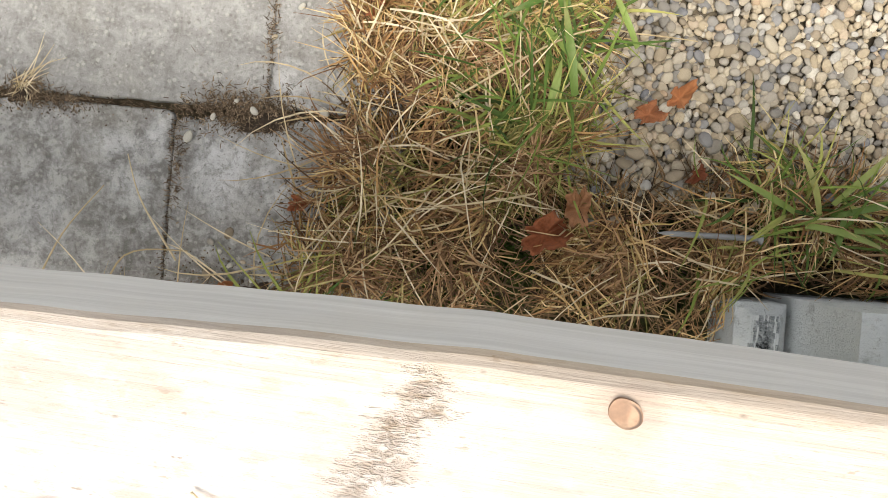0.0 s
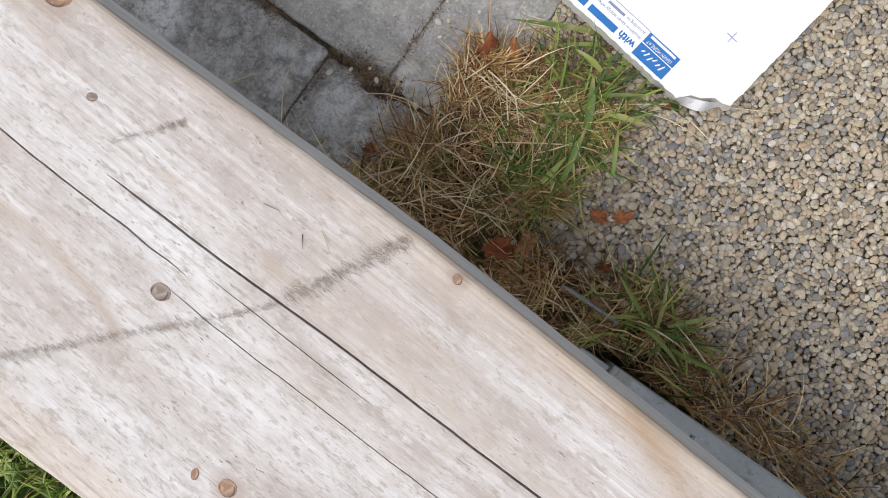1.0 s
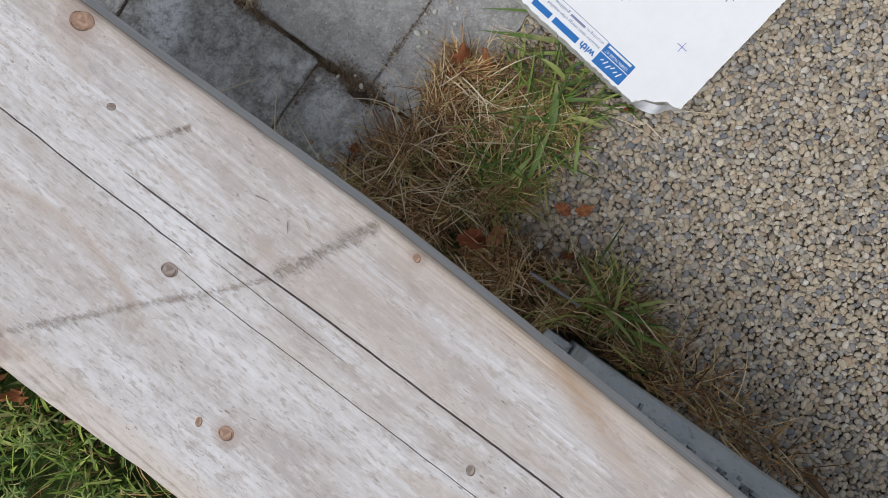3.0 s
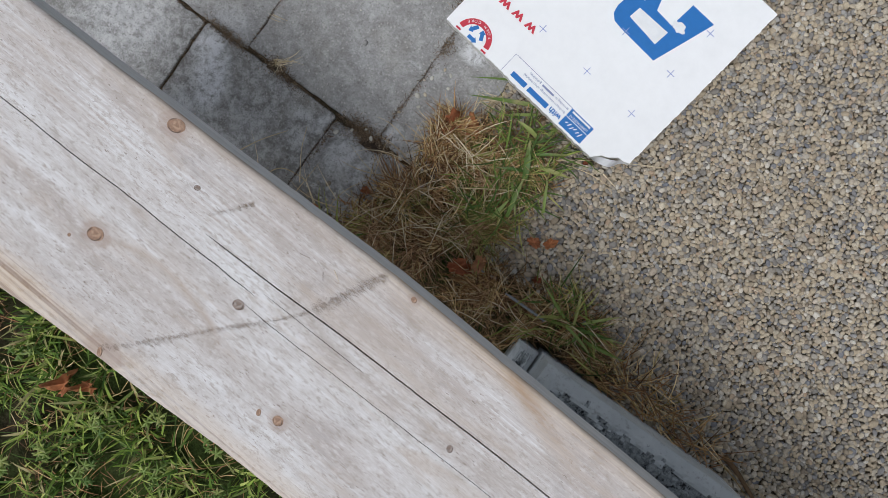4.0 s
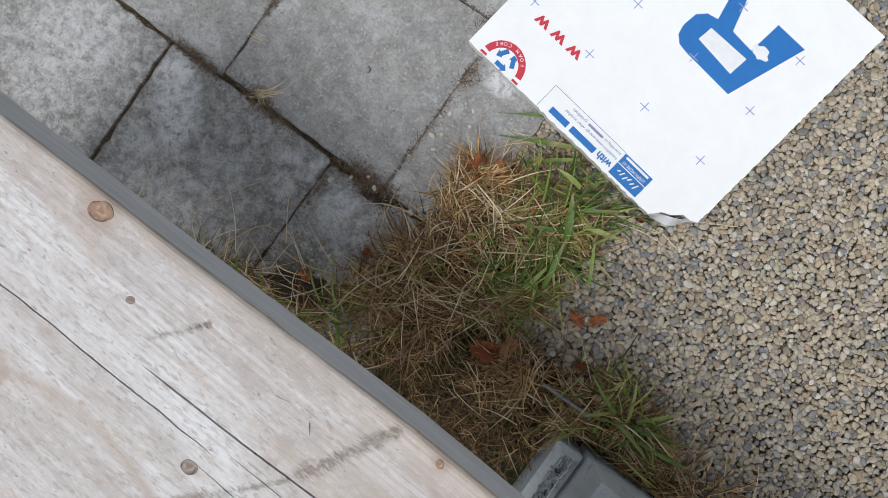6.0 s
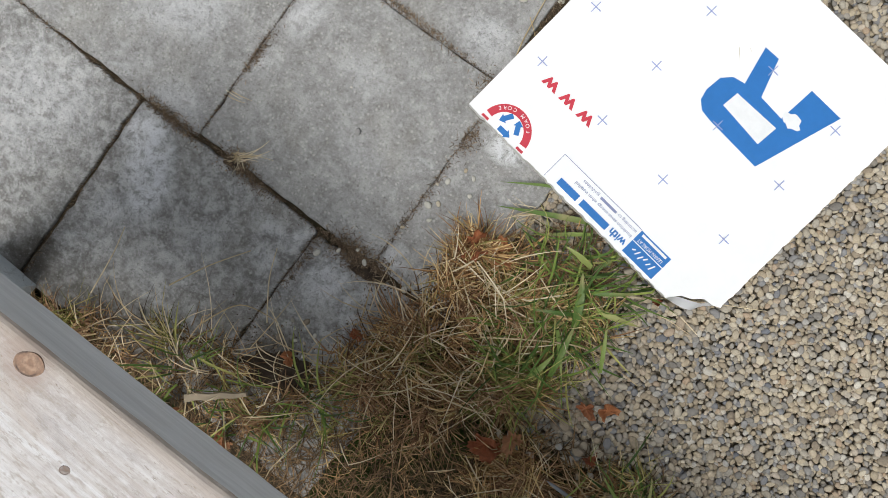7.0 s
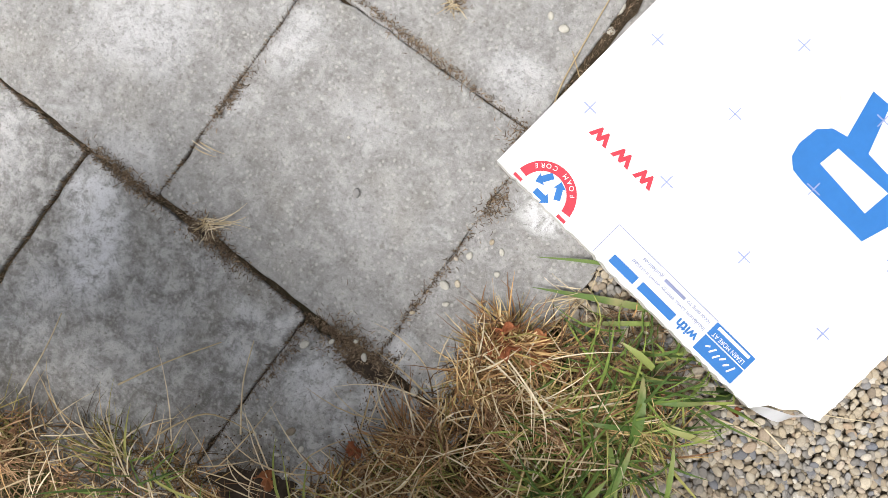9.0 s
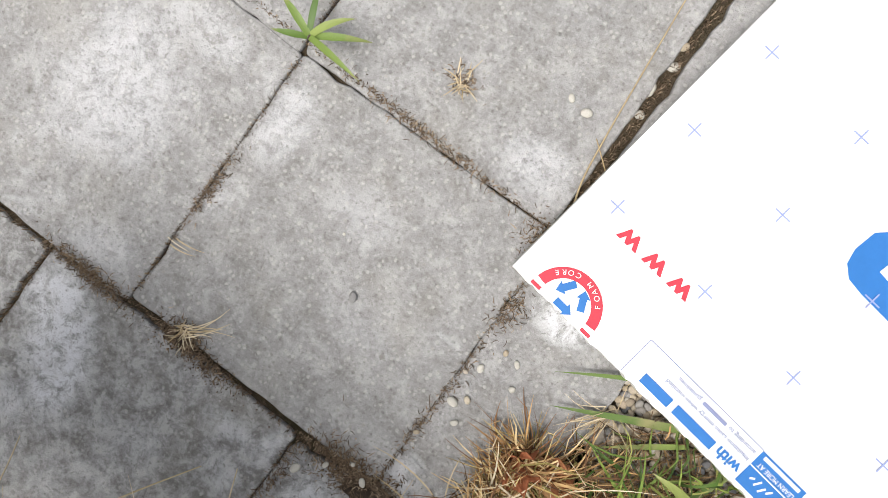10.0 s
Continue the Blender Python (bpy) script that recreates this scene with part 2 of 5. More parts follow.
    def scratch(x0, y0, x1, y1, width, dark, ragged):
        ln = math.hypot(x1 - x0, y1 - y0)
        ux, uy = (x1 - x0) / ln, (y1 - y0) / ln
        a, b = k.math("SUBTRACT", x, x0), k.math("SUBTRACT", y, y0)
        along = k.math("ADD", k.math("MULTIPLY", a, ux), k.math("MULTIPLY", b, uy))
        off = k.math("SUBTRACT", k.math("MULTIPLY", a, -uy), k.math("MULTIPLY", b, -ux))
        off = k.math("ADD", off, k.math("MULTIPLY", k.math("SUBTRACT", k.noise(1.0, 4, 0.75, k.scaled(90, 330, 90)), 0.5), ragged * 2.2))
        inside = k.math("MULTIPLY", k.ramp(along, (0.0, 0.0), (0.004, 1.0)), k.ramp(along, (max(ln - 0.006, 0), 1.0), (ln, 0.0)))
        line = k.ramp(k.math("ABSOLUTE", off), (0.0, 1.0), (width, 0.0))
        return k.math("MULTIPLY", k.math("MULTIPLY", line, inside), k.math("MULTIPLY", k.ramp(k.noise(1.0, 5, 0.75, k.scaled(120, 210, 80)), (0.42, 0.0), (0.56, 1.0)), dark))

    marks = None
    for args in ((0.511, -0.113, 0.466, -0.205, 0.0062, 0.85, 0.013), (0.466, -0.205, 0.427, -0.256, 0.0020, 0.6, 0.006), (0.430, -0.250, 0.322, -0.371, 0.0020, 0.62, 0.007),
                 (0.336, -0.146, 0.320, -0.166, 0.0024, 1.0, 0.005), (0.322, -0.166, 0.297, -0.193, 0.002, 0.6, 0.006), (0.36, -0.335, 0.29, -0.405, 0.003, 0.45, 0.012)):
        s = scratch(*args)
        marks = s if marks is None else k.math("MAXIMUM", marks, s)
    base = k.mix(marks, base, (0.21, 0.15, 0.095))
    bow = k.math("ADD", k.math("MULTIPLY", k.math("POWER", k.math("ABSOLUTE", k.math("SUBTRACT", x, 0.300)), 2.0), -2.6), -0.276)
    band = k.ramp(k.math("ABSOLUTE", k.math("ADD", k.math("SUBTRACT", y, bow), k.math("MULTIPLY", k.math("SUBTRACT", k.noise(40.0, 3), 0.5), 0.008))), (0.0, 0.6), (0.0075, 0.0))
    band = k.math("MULTIPLY", band, k.math("MULTIPLY", k.ramp(x, (0.215, 0.0), (0.24, 1.0)), k.ramp(x, (0.385, 1.0), (0.41, 0.0))))
    base = k.mix(band, base, (0.40, 0.32, 0.26))
    late = k.math("MULTIPLY", k.ramp(k.noise(1.0, 2, 0.5, k.scaled(1.1, 210, 30), 0.25), (0.36, 0.55), (0.50, 0.0)), k.math("MULTIPLY", k.ramp(k.math("ADD", y, 0.25), (0.02, 0.15), (0.09, 1.0)), k.ramp(k.noise(5.0, 3), (0.35, 0.2), (0.6, 1.0))))
    base = k.mix(late, base, (0.43, 0.365, 0.325))
    warm = k.ramp(k.noise(1.0, 5, 0.65, k.scaled(4.0, 24, 8), 1.2), (0.54, 0.0), (0.68, 0.55))
    base = k.mix(warm, base, (0.47, 0.40, 0.345))
    # close year rings, clearest towards the front edge
    year = k.node("ShaderNodeTexWave", Scale=1.0, Distortion=2.2, Detail=3.0)
    year.inputs["Detail Scale"].default_value = 0.6
    year.bands_direction = "Y"
    k.link(k.scaled(0.9, 48, 1), year.inputs["Vector"])
    base = k.mix(k.math("MULTIPLY", k.ramp(year.outputs["Fac"], (0.15, 0.5), (0.6, 0.0)), k.math("MULTIPLY", k.ramp(k.math("ADD", y, 0.30), (0.04, 0.12), (0.14, 0.9)), k.ramp(k.noise(7.0, 4), (0.38, 0.15), (0.6, 1.0)))), base, (0.42, 0.37, 0.34))
    # grey weather smudges and rusty halos round the larger knots
    base = k.mix(k.math("MULTIPLY", k.ramp(k.noise(11.0, 5, 0.65, k.scaled(0.7, 1.5, 1), 0.8), (0.56, 0.0), (0.70, 0.5)), k.ramp(mott, (0.4, 1.0), (0.6, 0.4))), base, (0.37, 0.345, 0.345))
    for hx, hy, size in ((0.205, -0.297, 0.017), (0.203, -0.134, 0.021), (0.516, -0.330, 0.013), (0.552, -0.118, 0.008), (0.300, -0.402, 0.022)):
        far = k.math("ADD", k.math("POWER", k.math("ABSOLUTE", k.math("MULTIPLY", k.math("SUBTRACT", x, hx), 0.75 / size)), 2.0), k.math("POWER", k.math("ABSOLUTE", k.math("MULTIPLY", k.math("SUBTRACT", y, hy), 1 / size)), 2.0))
        base = k.mix(k.ramp(k.math("ADD", far, k.math("MULTIPLY", k.math("SUBTRACT", spots, 0.5), 2.4)), (0.35, 0.5), (1.3, 0.0)), base, (0.35, 0.265, 0.22))
    specks = k.ramp(k.cells(46.0, k.scaled(1, 2.2, 1)), (0.035, 0.7), (0.065, 0.0))
    base = k.mix(k.math("MULTIPLY", specks, k.ramp(k.noise(14.0, 2), (0.5, 0.0), (0.6, 1.0))), base, (0.16, 0.13, 0.11))
    k.color(base)
    return k.bump(mott, 0.0007, 0.6).bump(fibre, 0.0005, 0.7).bump(grain, 0.0008, 0.5).bump(k.math("SUBTRACT", 1.0, marks), 0.0015, 0.8).m


def plank_side_material():
    k = Mat("grey_weathered_wood", 0.85, 0.2)
    grain = k.noise(1.0, 5, 0.65, k.scaled(7, 90, 190), 0.4)
    k.color(k.mix(k.ramp(k.noise(30.0, 4), (0.5, 0.0), (0.75, 0.4)), k.ramp(grain, (0.3, (0.60, 0.60, 0.61)), (0.65, (0.76, 0.76, 0.775))), (0.66, 0.64, 0.61)))
    return k.bump(grain, 0.0008, 0.6).m


def knot_material(name, dark, light):
    k = Mat(name, 0.7, 0.3)
    n = k.node("ShaderNodeTexWave", Scale=38.0, Distortion=11.0, Detail=4.0)
    n.wave_type, n.rings_direction = "RINGS", "Z"
    k.link(k.co, n.inputs["Vector"])
    wood = k.mix(k.ramp(k.noise(300.0, 4), (0.35, 0.7), (0.6, 0.0)), k.ramp(n.outputs["Fac"], (0.2, dark), (0.8, light)), (0.20, 0.13, 0.095))
    box = k.node("ShaderNodeVectorMath")
    box.operation = "DISTANCE"
    k.link(k.node("ShaderNodeTexCoord").outputs["Generated"], box.inputs[0])
    box.inputs[1].default_value = (0.46, 0.48, 0.9)
    # dark broken rim: a groove's crescent shadow put into the knot colour
    arc = k.ramp(k.noise(70.0, 3, 0.6), (0.44, 0.05), (0.56, 0.95))
    ring = k.math("ADD", box.outputs["Value"], k.math("MULTIPLY", k.math("SUBTRACT", k.noise(160.0, 3), 0.5), 0.12))
    k.color(k.mix(k.math("MULTIPLY", arc, k.ramp(ring, (0.37, 0.0), (0.42, 0.95), (0.445, 0.95), (0.50, 0.0))), wood, (0.085, 0.06, 0.05)))
    return k.bump(n.outputs["Fac"], 0.0004).m


def block_core_material():
    """The broken heart of a block: grey-blue grit with open dark pits."""
    k = Mat("pitted_concrete", 0.95, 0.15)
    grit, pit = k.noise(120.0, 7, 0.8), k.noise(75.0, 5, 0.75)
    base = k.ramp(grit, (0.34, (0.07, 0.078, 0.085)), (0.47, (0.34, 0.37, 0.39)), (0.62, (0.58, 0.62, 0.64)))
    base = k.mix(k.ramp(pit, (0.38, 0.95), (0.47, 0.0)), base, (0.03, 0.033, 0.036))
    return k.color(base).bump(grit, 0.006).bump(pit, 0.01, 0.8).m


def block_material():
    k = Mat("blue_grey_concrete", 0.92, 0.2)
    rough = k.noise(140.0, 6, 0.75)
    base = k.ramp(k.noise(18.0, 5, 0.6), (0.3, (0.54, 0.58, 0.60)), (0.7, (0.69, 0.725, 0.74)))
    base = k.mix(k.ramp(rough, (0.30, 0.7), (0.40, 0.0)), base, (0.12, 0.13, 0.135))
    base = k.mix(k.ramp(k.noise(45.0, 6, 0.75), (0.56, 0.0), (0.68, 0.6)), base, (0.25, 0.26, 0.265))
    return k.color(base).bump(rough, 0.004, 0.9).m


def plain(name, c, rough=0.7, spec=0.3, metal=0.0, wear=0.12, scale=60.0):
    k = Mat(name, rough, spec, metal)
    n = k.noise(scale, 5, 0.65)
    k.color(k.mix(k.ramp(n, (0.4, 0.0), (0.75, wear * 2)), c, tuple(v * 0.6 for v in c)))
    return k.bump(n, 0.0006, 0.5).m


M_SLAB = concrete_slab_material("slab_concrete", 0.295, 0.45, ((0.339, 0.252, 0.04, 0.032, 1.0), (0.012, 0.225, 0.030, 0.055, 0.52), (0.010, 0.135, 0.022, 0.03, 0.35), (0.125, 0.205, 0.05, 0.035, 0.28), (-0.14, 0.15, 0.085, 0.11, 0.56), (0.235, 0.345, 0.045, 0.035, 0.49),
                                                            (0.318, 0.035, 0.020, 0.026, 0.56), (-0.06, 0.02, 0.05, 0.03, 0.42), (-0.05, 0.40, 0.09, 0.06, 0.28), (-0.11, 0.25, 0.07, 0.03, 0.49), (0.195, 0.13, 0.06, 0.05, 0.17)))
# more mottled slab row; its lower grey also carries shade beside the plank
M_MOTTLED = concrete_slab_material("mottled_slab_concrete", 0.28, 1.0, ((-0.055, -0.055, 0.042, 0.040, 1.0), (-0.030, -0.080, 0.040, 0.050, 1.0), (-0.003, -0.118, 0.030, 0.048, 1.0), (-0.04, -0.165, 0.03, 0.03, 0.6), (-0.22, -0.12, 0.10, 0.12, 0.45), (0.10, -0.12, 0.03, 0.035, 0.3), (0.05, -0.20, 0.04, 0.03, 0.25),
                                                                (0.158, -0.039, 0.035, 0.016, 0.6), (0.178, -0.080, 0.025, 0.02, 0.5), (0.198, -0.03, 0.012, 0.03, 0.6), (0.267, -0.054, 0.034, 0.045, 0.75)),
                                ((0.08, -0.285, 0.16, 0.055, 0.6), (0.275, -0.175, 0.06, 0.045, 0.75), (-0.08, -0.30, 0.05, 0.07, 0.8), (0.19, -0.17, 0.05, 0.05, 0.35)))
M_SOIL, M_GROUND, M_PEBBLE = soil_material(), ground_material(), pebble_material()
M_DRY = straw_material("dry_grass", (0.0, (0.09, 0.045, 0.022)), (0.22, (0.26, 0.135, 0.060)), (0.42, (0.47, 0.275, 0.115)), (0.58, (0.66, 0.46, 0.21)), (0.70, (0.82, 0.66, 0.38)), (0.78, (0.45, 0.34, 0.12)), (0.90, (0.29, 0.125, 0.055)), (1.0, (0.24, 0.23, 0.07)))
M_BROWN = straw_material("withered_grass", (0.0, (0.13, 0.062, 0.032)), (0.45, (0.31, 0.175, 0.085)), (0.8, (0.48, 0.30, 0.16)), (1.0, (0.66, 0.47, 0.27)))
M_OLIVE = straw_material("half_dry_grass", (0.0, (0.085, 0.095, 0.022)), (0.4, (0.22, 0.21, 0.055)), (0.75, (0.40, 0.34, 0.11)), (1.0, (0.60, 0.50, 0.24)))
M_STRAW = straw_material("pale_straw", (0.0, (0.46, 0.35, 0.19)), (1.0, (0.76, 0.66, 0.47)))
M_THATCH = straw_material("dark_thatch", (0.0, (0.035, 0.022, 0.012)), (0.55, (0.16, 0.098, 0.048)), (1.0, (0.34, 0.22, 0.105)))
M_JOINT = straw_material("joint_litter", (0.0, (0.05, 0.035, 0.022)), (0.5, (0.13, 0.09, 0.058)), (0.85, (0.24, 0.17, 0.11)), (1.0, (0.40, 0.31, 0.21)))
M_SHOOT = straw_material("green_shoot", (0.0, (0.03, 0.065, 0.013)), (0.4, (0.085, 0.155, 0.028)), (0.75, (0.21, 0.28, 0.055)), (1.0, (0.42, 0.40, 0.13)))
M_LAWN = straw_material("lawn_blade", (0.0, (0.03, 0.075, 0.010)), (0.3, (0.10, 0.19, 0.024)), (0.55, (0.27, 0.37, 0.06)), (0.75, (0.42, 0.48, 0.13)), (0.88, (0.13, 0.19, 0.04)), (1.0, (0.45, 0.38, 0.19)))
M_BLADE, M_DEAD = leaf_blade_material(), dead_leaf_material()
M_ORANGE = plain("orange_dead_leaf", (0.40, 0.165, 0.07), 0.7, 0.3, 0.0, 0.4, 110.0)
M_WOOD, M_SIDE, M_KNOT, M_BLOCK, M_CORE = plank_material(), plank_side_material(), knot_material("brown_knot", (0.32, 0.20, 0.135), (0.41, 0.275, 0.19)), block_material(), block_core_material()
M_GREYKNOT = knot_material("grey_knot", (0.22, 0.185, 0.165), (0.32, 0.28, 0.255))
M_BOARD = plain("white_board_facing", (0.86, 0.87, 0.875), 0.45, 0.4, 0.0, 0.06, 25.0)
M_FOAM = plain("foam_core", (0.66, 0.66, 0.62), 0.9, 0.1)
M_FOIL = plain("crumpled_foil", (0.72, 0.73, 0.75), 0.45, 0.5, 0.45)
M_BLUE = plain("blue_ink", (0.032, 0.17, 0.48), 0.5)
M_RED = plain("red_ink", (0.55, 0.045, 0.07), 0.5)
M_GREYINK = plain("grey_ink", (0.24, 0.27, 0.42), 0.6)
M_PALEINK = plain("pale_blue_ink", (0.30, 0.36, 0.60), 0.6)
M_WHITEINK = plain("white_ink", (0.80, 0.81, 0.82), 0.5)
M_STEEL = plain("galvanised_steel", (0.27, 0.28, 0.295), 0.45, 0.5, 0.8)
M_GRIT = plain("gravel_grit", (0.15, 0.125, 0.09), 0.9, 0.15, 0.0, 0.4, 220.0)
M_CHIP = plain("weathered_chip", (0.34, 0.28, 0.20), 0.85)


# ---- mesh helpers ----
def mesh_of(name, verts, faces, mat, smooth=False):
    me = bpy.data.meshes.new(name)
    me.from_pydata([tuple(map(float, v)) for v in verts], [], [tuple(map(int, f)) for f in faces])
    for m in (mat if isinstance(mat, (list, tuple)) else [mat]):
        me.materials.append(m)
    if smooth:
        me.shade_smooth()
    me.update()
    return me


def part(name, me, parent, label="", at=None):
    ob = new(name, me)
    ob.parent = parent
    if at is not None:
        ob.matrix_local = at
    return tagged(ob, label) if label else ob


def thing(name, me, label, category, at=None, group="", kind=""):
    ob = new(name, me)
    if at is not None:
        ob.matrix_world = at
    return tagged(ob, label, category, group, kind)


def inside(poly, x, y):
    odd, j = False, len(poly) - 1
    for i in range(len(poly)):
        (xi, yi), (xj, yj) = poly[i], poly[j]
        if (yi > y) != (yj > y) and x < (xj - xi) * (y - yi) / (yj - yi) + xi:
            odd = not odd
        j = i
    return odd


class Blades:
    """Gathers bent grass blades into one mesh."""

    def __init__(self):
        self.v, self.f = [], []

    def add(self, x, y, z, yaw, length, width, rise, droop, twist=0.0, segs=5, bend=0.0, kink=None):
        n0 = len(self.v)
        p, pitch, a = [x, y, z], rise, yaw
        step = length / segs
        for i in range(segs + 1):
            s = i / segs
            w = width * 0.5 * (0.75 + 0.5 * s if s < 0.35 else 0.925 * (1 - ((s - 0.35) / 0.65) ** 1.6)) + 0.00012
            sx, sy = -math.sin(a + twist) * w, math.cos(a + twist) * w
            self.v += [(p[0] + sx, p[1] + sy, p[2] + w * 0.25), (p[0], p[1], p[2]), (p[0] - sx, p[1] - sy, p[2] + w * 0.25)]
            if i:
                q = n0 + 3 * i
                self.f += [(q - 3, q - 2, q + 1, q), (q - 2, q - 1, q + 2, q + 1)]
            p[0] += math.cos(a) * math.cos(pitch) * step
            p[1] += math.sin(a) * math.cos(pitch) * step
            p[2] = max(p[2] + math.sin(pitch) * step, 0.002)
            pitch -= droop / segs
            sharp = kink is not None and kink.random() < 0.16
            a += bend / segs + (kink.gauss(0, 0.65) if sharp else 0.0)
            pitch += kink.gauss(0, 0.45) if sharp else 0.0

    def mesh(self, name, mat):
        return mesh_of(name, self.v, self.f, mat, True)


def slab_mesh(corners, seed, mat, thick=0.045, worn=()):
    """A concrete slab with rounded, slightly chipped edges. corners run counter-clockwise; worn: corners that are broken off, in metres."""
    rnd = random.Random(seed)
    worn = dict(worn)
    ring = []
    for i in range(4):
        (ax, ay), (bx, by), (px, py) = corners[i], corners[(i + 1) % 4], corners[i - 1]
        r = worn.get(i, 0.006)
        la, lb = math.hypot(px - ax, py - ay), math.hypot(bx - ax, by - ay)
        p0 = (ax + (px - ax) / la * r, ay + (py - ay) / la * r)
        p1 = (ax + (bx - ax) / lb * r, ay + (by - ay) / lb * r)
        for s in (0.0, 0.35, 0.65, 1.0):
            q = ((1 - s) ** 2 * p0[0] + 2 * s * (1 - s) * ax + s * s * p1[0], (1 - s) ** 2 * p0[1] + 2 * s * (1 - s) * ay + s * s * p1[1])
            ring.append((q[0] + rnd.uniform(-1, 1) * r * 0.08, q[1] + rnd.uniform(-1, 1) * r * 0.08))
        for s in np.linspace(0, 1, 22)[1:-1]:
            w = s * (1 - 0.0)
            q0 = (p1[0] + (bx - p1[0]) * w, p1[1] + (by - p1[1]) * w)
            if math.hypot(q0[0] - bx, q0[1] - by) < worn.get((i + 1) % 4, 0.006) + 0.004:
                continue
            nx, ny = (by - ay) / lb, -(bx - ax) / lb
            d = noise.noise((q0[0] * 40, q0[1] * 40, seed)) * 0.0022 + rnd.uniform(-1, 1) * 0.0007 - (0.003 if rnd.random() < 0.06 else 0)
            ring.append((q0[0] + nx * d, q0[1] + ny * d))
    cx, cy = sum(p[0] for p in ring) / len(ring), sum(p[1] for p in ring) / len(ring)
    n = len(ring)
    verts, faces = [], []
    for inset, z in ((0.0, -thick), (0.0, -0.004), (0.0006, -0.0016), (0.0020, -0.0004), (0.006, 0.0)):
        for x, y in ring:
            dl = math.hypot(x - cx, y - cy)
            verts.append((x - (x - cx) / dl * inset, y - (y - cy) / dl * inset, z))
    for l in range(4):
        for i in range(n):
            j = (i + 1) % n
            faces.append((l * n + i, l * n + j, (l + 1) * n + j, (l + 1) * n + i))
    faces.append(tuple(range(4 * n, 5 * n)))
    return mesh_of("paving_slab", verts, faces, mat, False)


def stone_template(level):
    bm = bmesh.new()
    bmesh.ops.create_icosphere(bm, subdivisions=level, radius=1.0)
    v, f = np.array([p.co[:] for p in bm.verts]), np.array([[q.index for q in p.verts] for p in bm.faces])
    bm.free()
    return v, f


ICO_V, ICO_F = stone_template(2)


def stone_shape(rng):
    """One water-worn pebble of about unit radius."""
    v = ICO_V.copy()
    for _ in range(3):
        d = rng.normal(size=3)
        d /= np.linalg.norm(d)
        v += np.outer(np.clip(v @ d, 0, None) ** 2 * rng.uniform(-0.30, 0.16), d)
    return v * (1.0, rng.uniform(0.60, 0.88), rng.uniform(0.32, 0.46))


def turn_matrix(rng, tilt):
    a = rng.uniform(0, 2 * math.pi)
    return np.array(Euler((rng.normal() * tilt, rng.normal() * tilt, a)).to_matrix())


# ---- ground, paving and gravel ----
def ground():
    n = 60
    side = np.concatenate([[-400, -60, -10, -4], np.linspace(-1.6, 2.4, n), [5, 10, 60, 400]])
    verts, faces = [], []
    for y in side:
        for x in side:
            near = abs(x) < 4 and abs(y) < 4
            verts.append((x, y, -0.034 + (noise.noise((x * 5, y * 5, 0)) * 0.005 if near else 0)))
    k = len(side)
    for j in range(k - 1):
        for i in range(k - 1):
            faces.append((j * k + i, j * k + i + 1, (j + 1) * k + i + 1, (j + 1) * k + i))
    thing("ground", mesh_of("ground", verts, faces, M_GROUND, True), "dark earth ground with short lawn grass", "ground", kind="structure")


ground()
PAVED = [(-0.63, -0.325), (0.425, -0.325), (0.43, 0.93), (-0.63, 0.93)]
TANGLE = [(-0.16, -0.42), (-0.10, -0.345), (0.011, -0.325), (0.10, -0.250), (0.209, -0.200), (0.29, -0.195), (0.345, -0.130), (0.37, -0.02), (0.385, 0.075), (0.43, 0.15), (0.47, 0.225), (0.575, 0.205), (0.60, 0.10),
          (0.582, 0.03), (0.60, -0.035), (0.64, -0.03), (0.72, 0.005), (0.79, 0.025), (0.86, -0.02), (0.92, -0.06), (0.95, -0.094), (0.72, -0.12), (0.70, -0.30), (0.60, -0.42)]
GRAVEL = [(0.425, 0.95), (0.425, 0.17), (0.50, 0.13), (0.56, 0.11), (0.57, 0.03), (0.59, -0.05), (0.72, -0.02), (0.80, 0.0), (0.90, -0.075), (0.96, -0.098), (1.60, -0.098), (1.60, 0.95)]

pavement = thing("pavement", mesh_of("pavement", [(x, y, z) for z in (-0.032, -0.0065) for x, y in PAVED], [(3, 2, 1, 0), (4, 5, 6, 7)] + [(i, (i + 1) % 4, 4 + (i + 1) % 4, 4 + i) for i in range(4)], M_SOIL),
                 "square grey concrete slab paving with dirt-filled joints", "pavement", kind="structure")
gravel = thing("gravel_bed", mesh_of("gravel_bed", [(x, y, -0.0125) for x, y in GRAVEL], [tuple(reversed(range(len(GRAVEL))))], M_GRIT),
               "bed of rounded tan and grey pea gravel", "gravel", kind="structure")

# ---- plank ----
FRONT = lambda x: np.interp(x, [-1.2, 0.07, 0.30, 0.52, 0.9, 1.9], [-0.151, -0.125, -0.1165, -0.1080, -0.1110, -0.1130])
BACK = lambda x: np.interp(x, [-1.2, 0.15, 0.30, 0.55, 1.9], [-0.450, -0.424, -0.412, -0.399, -0.385])
TOP, THICK = 0.440, 0.040


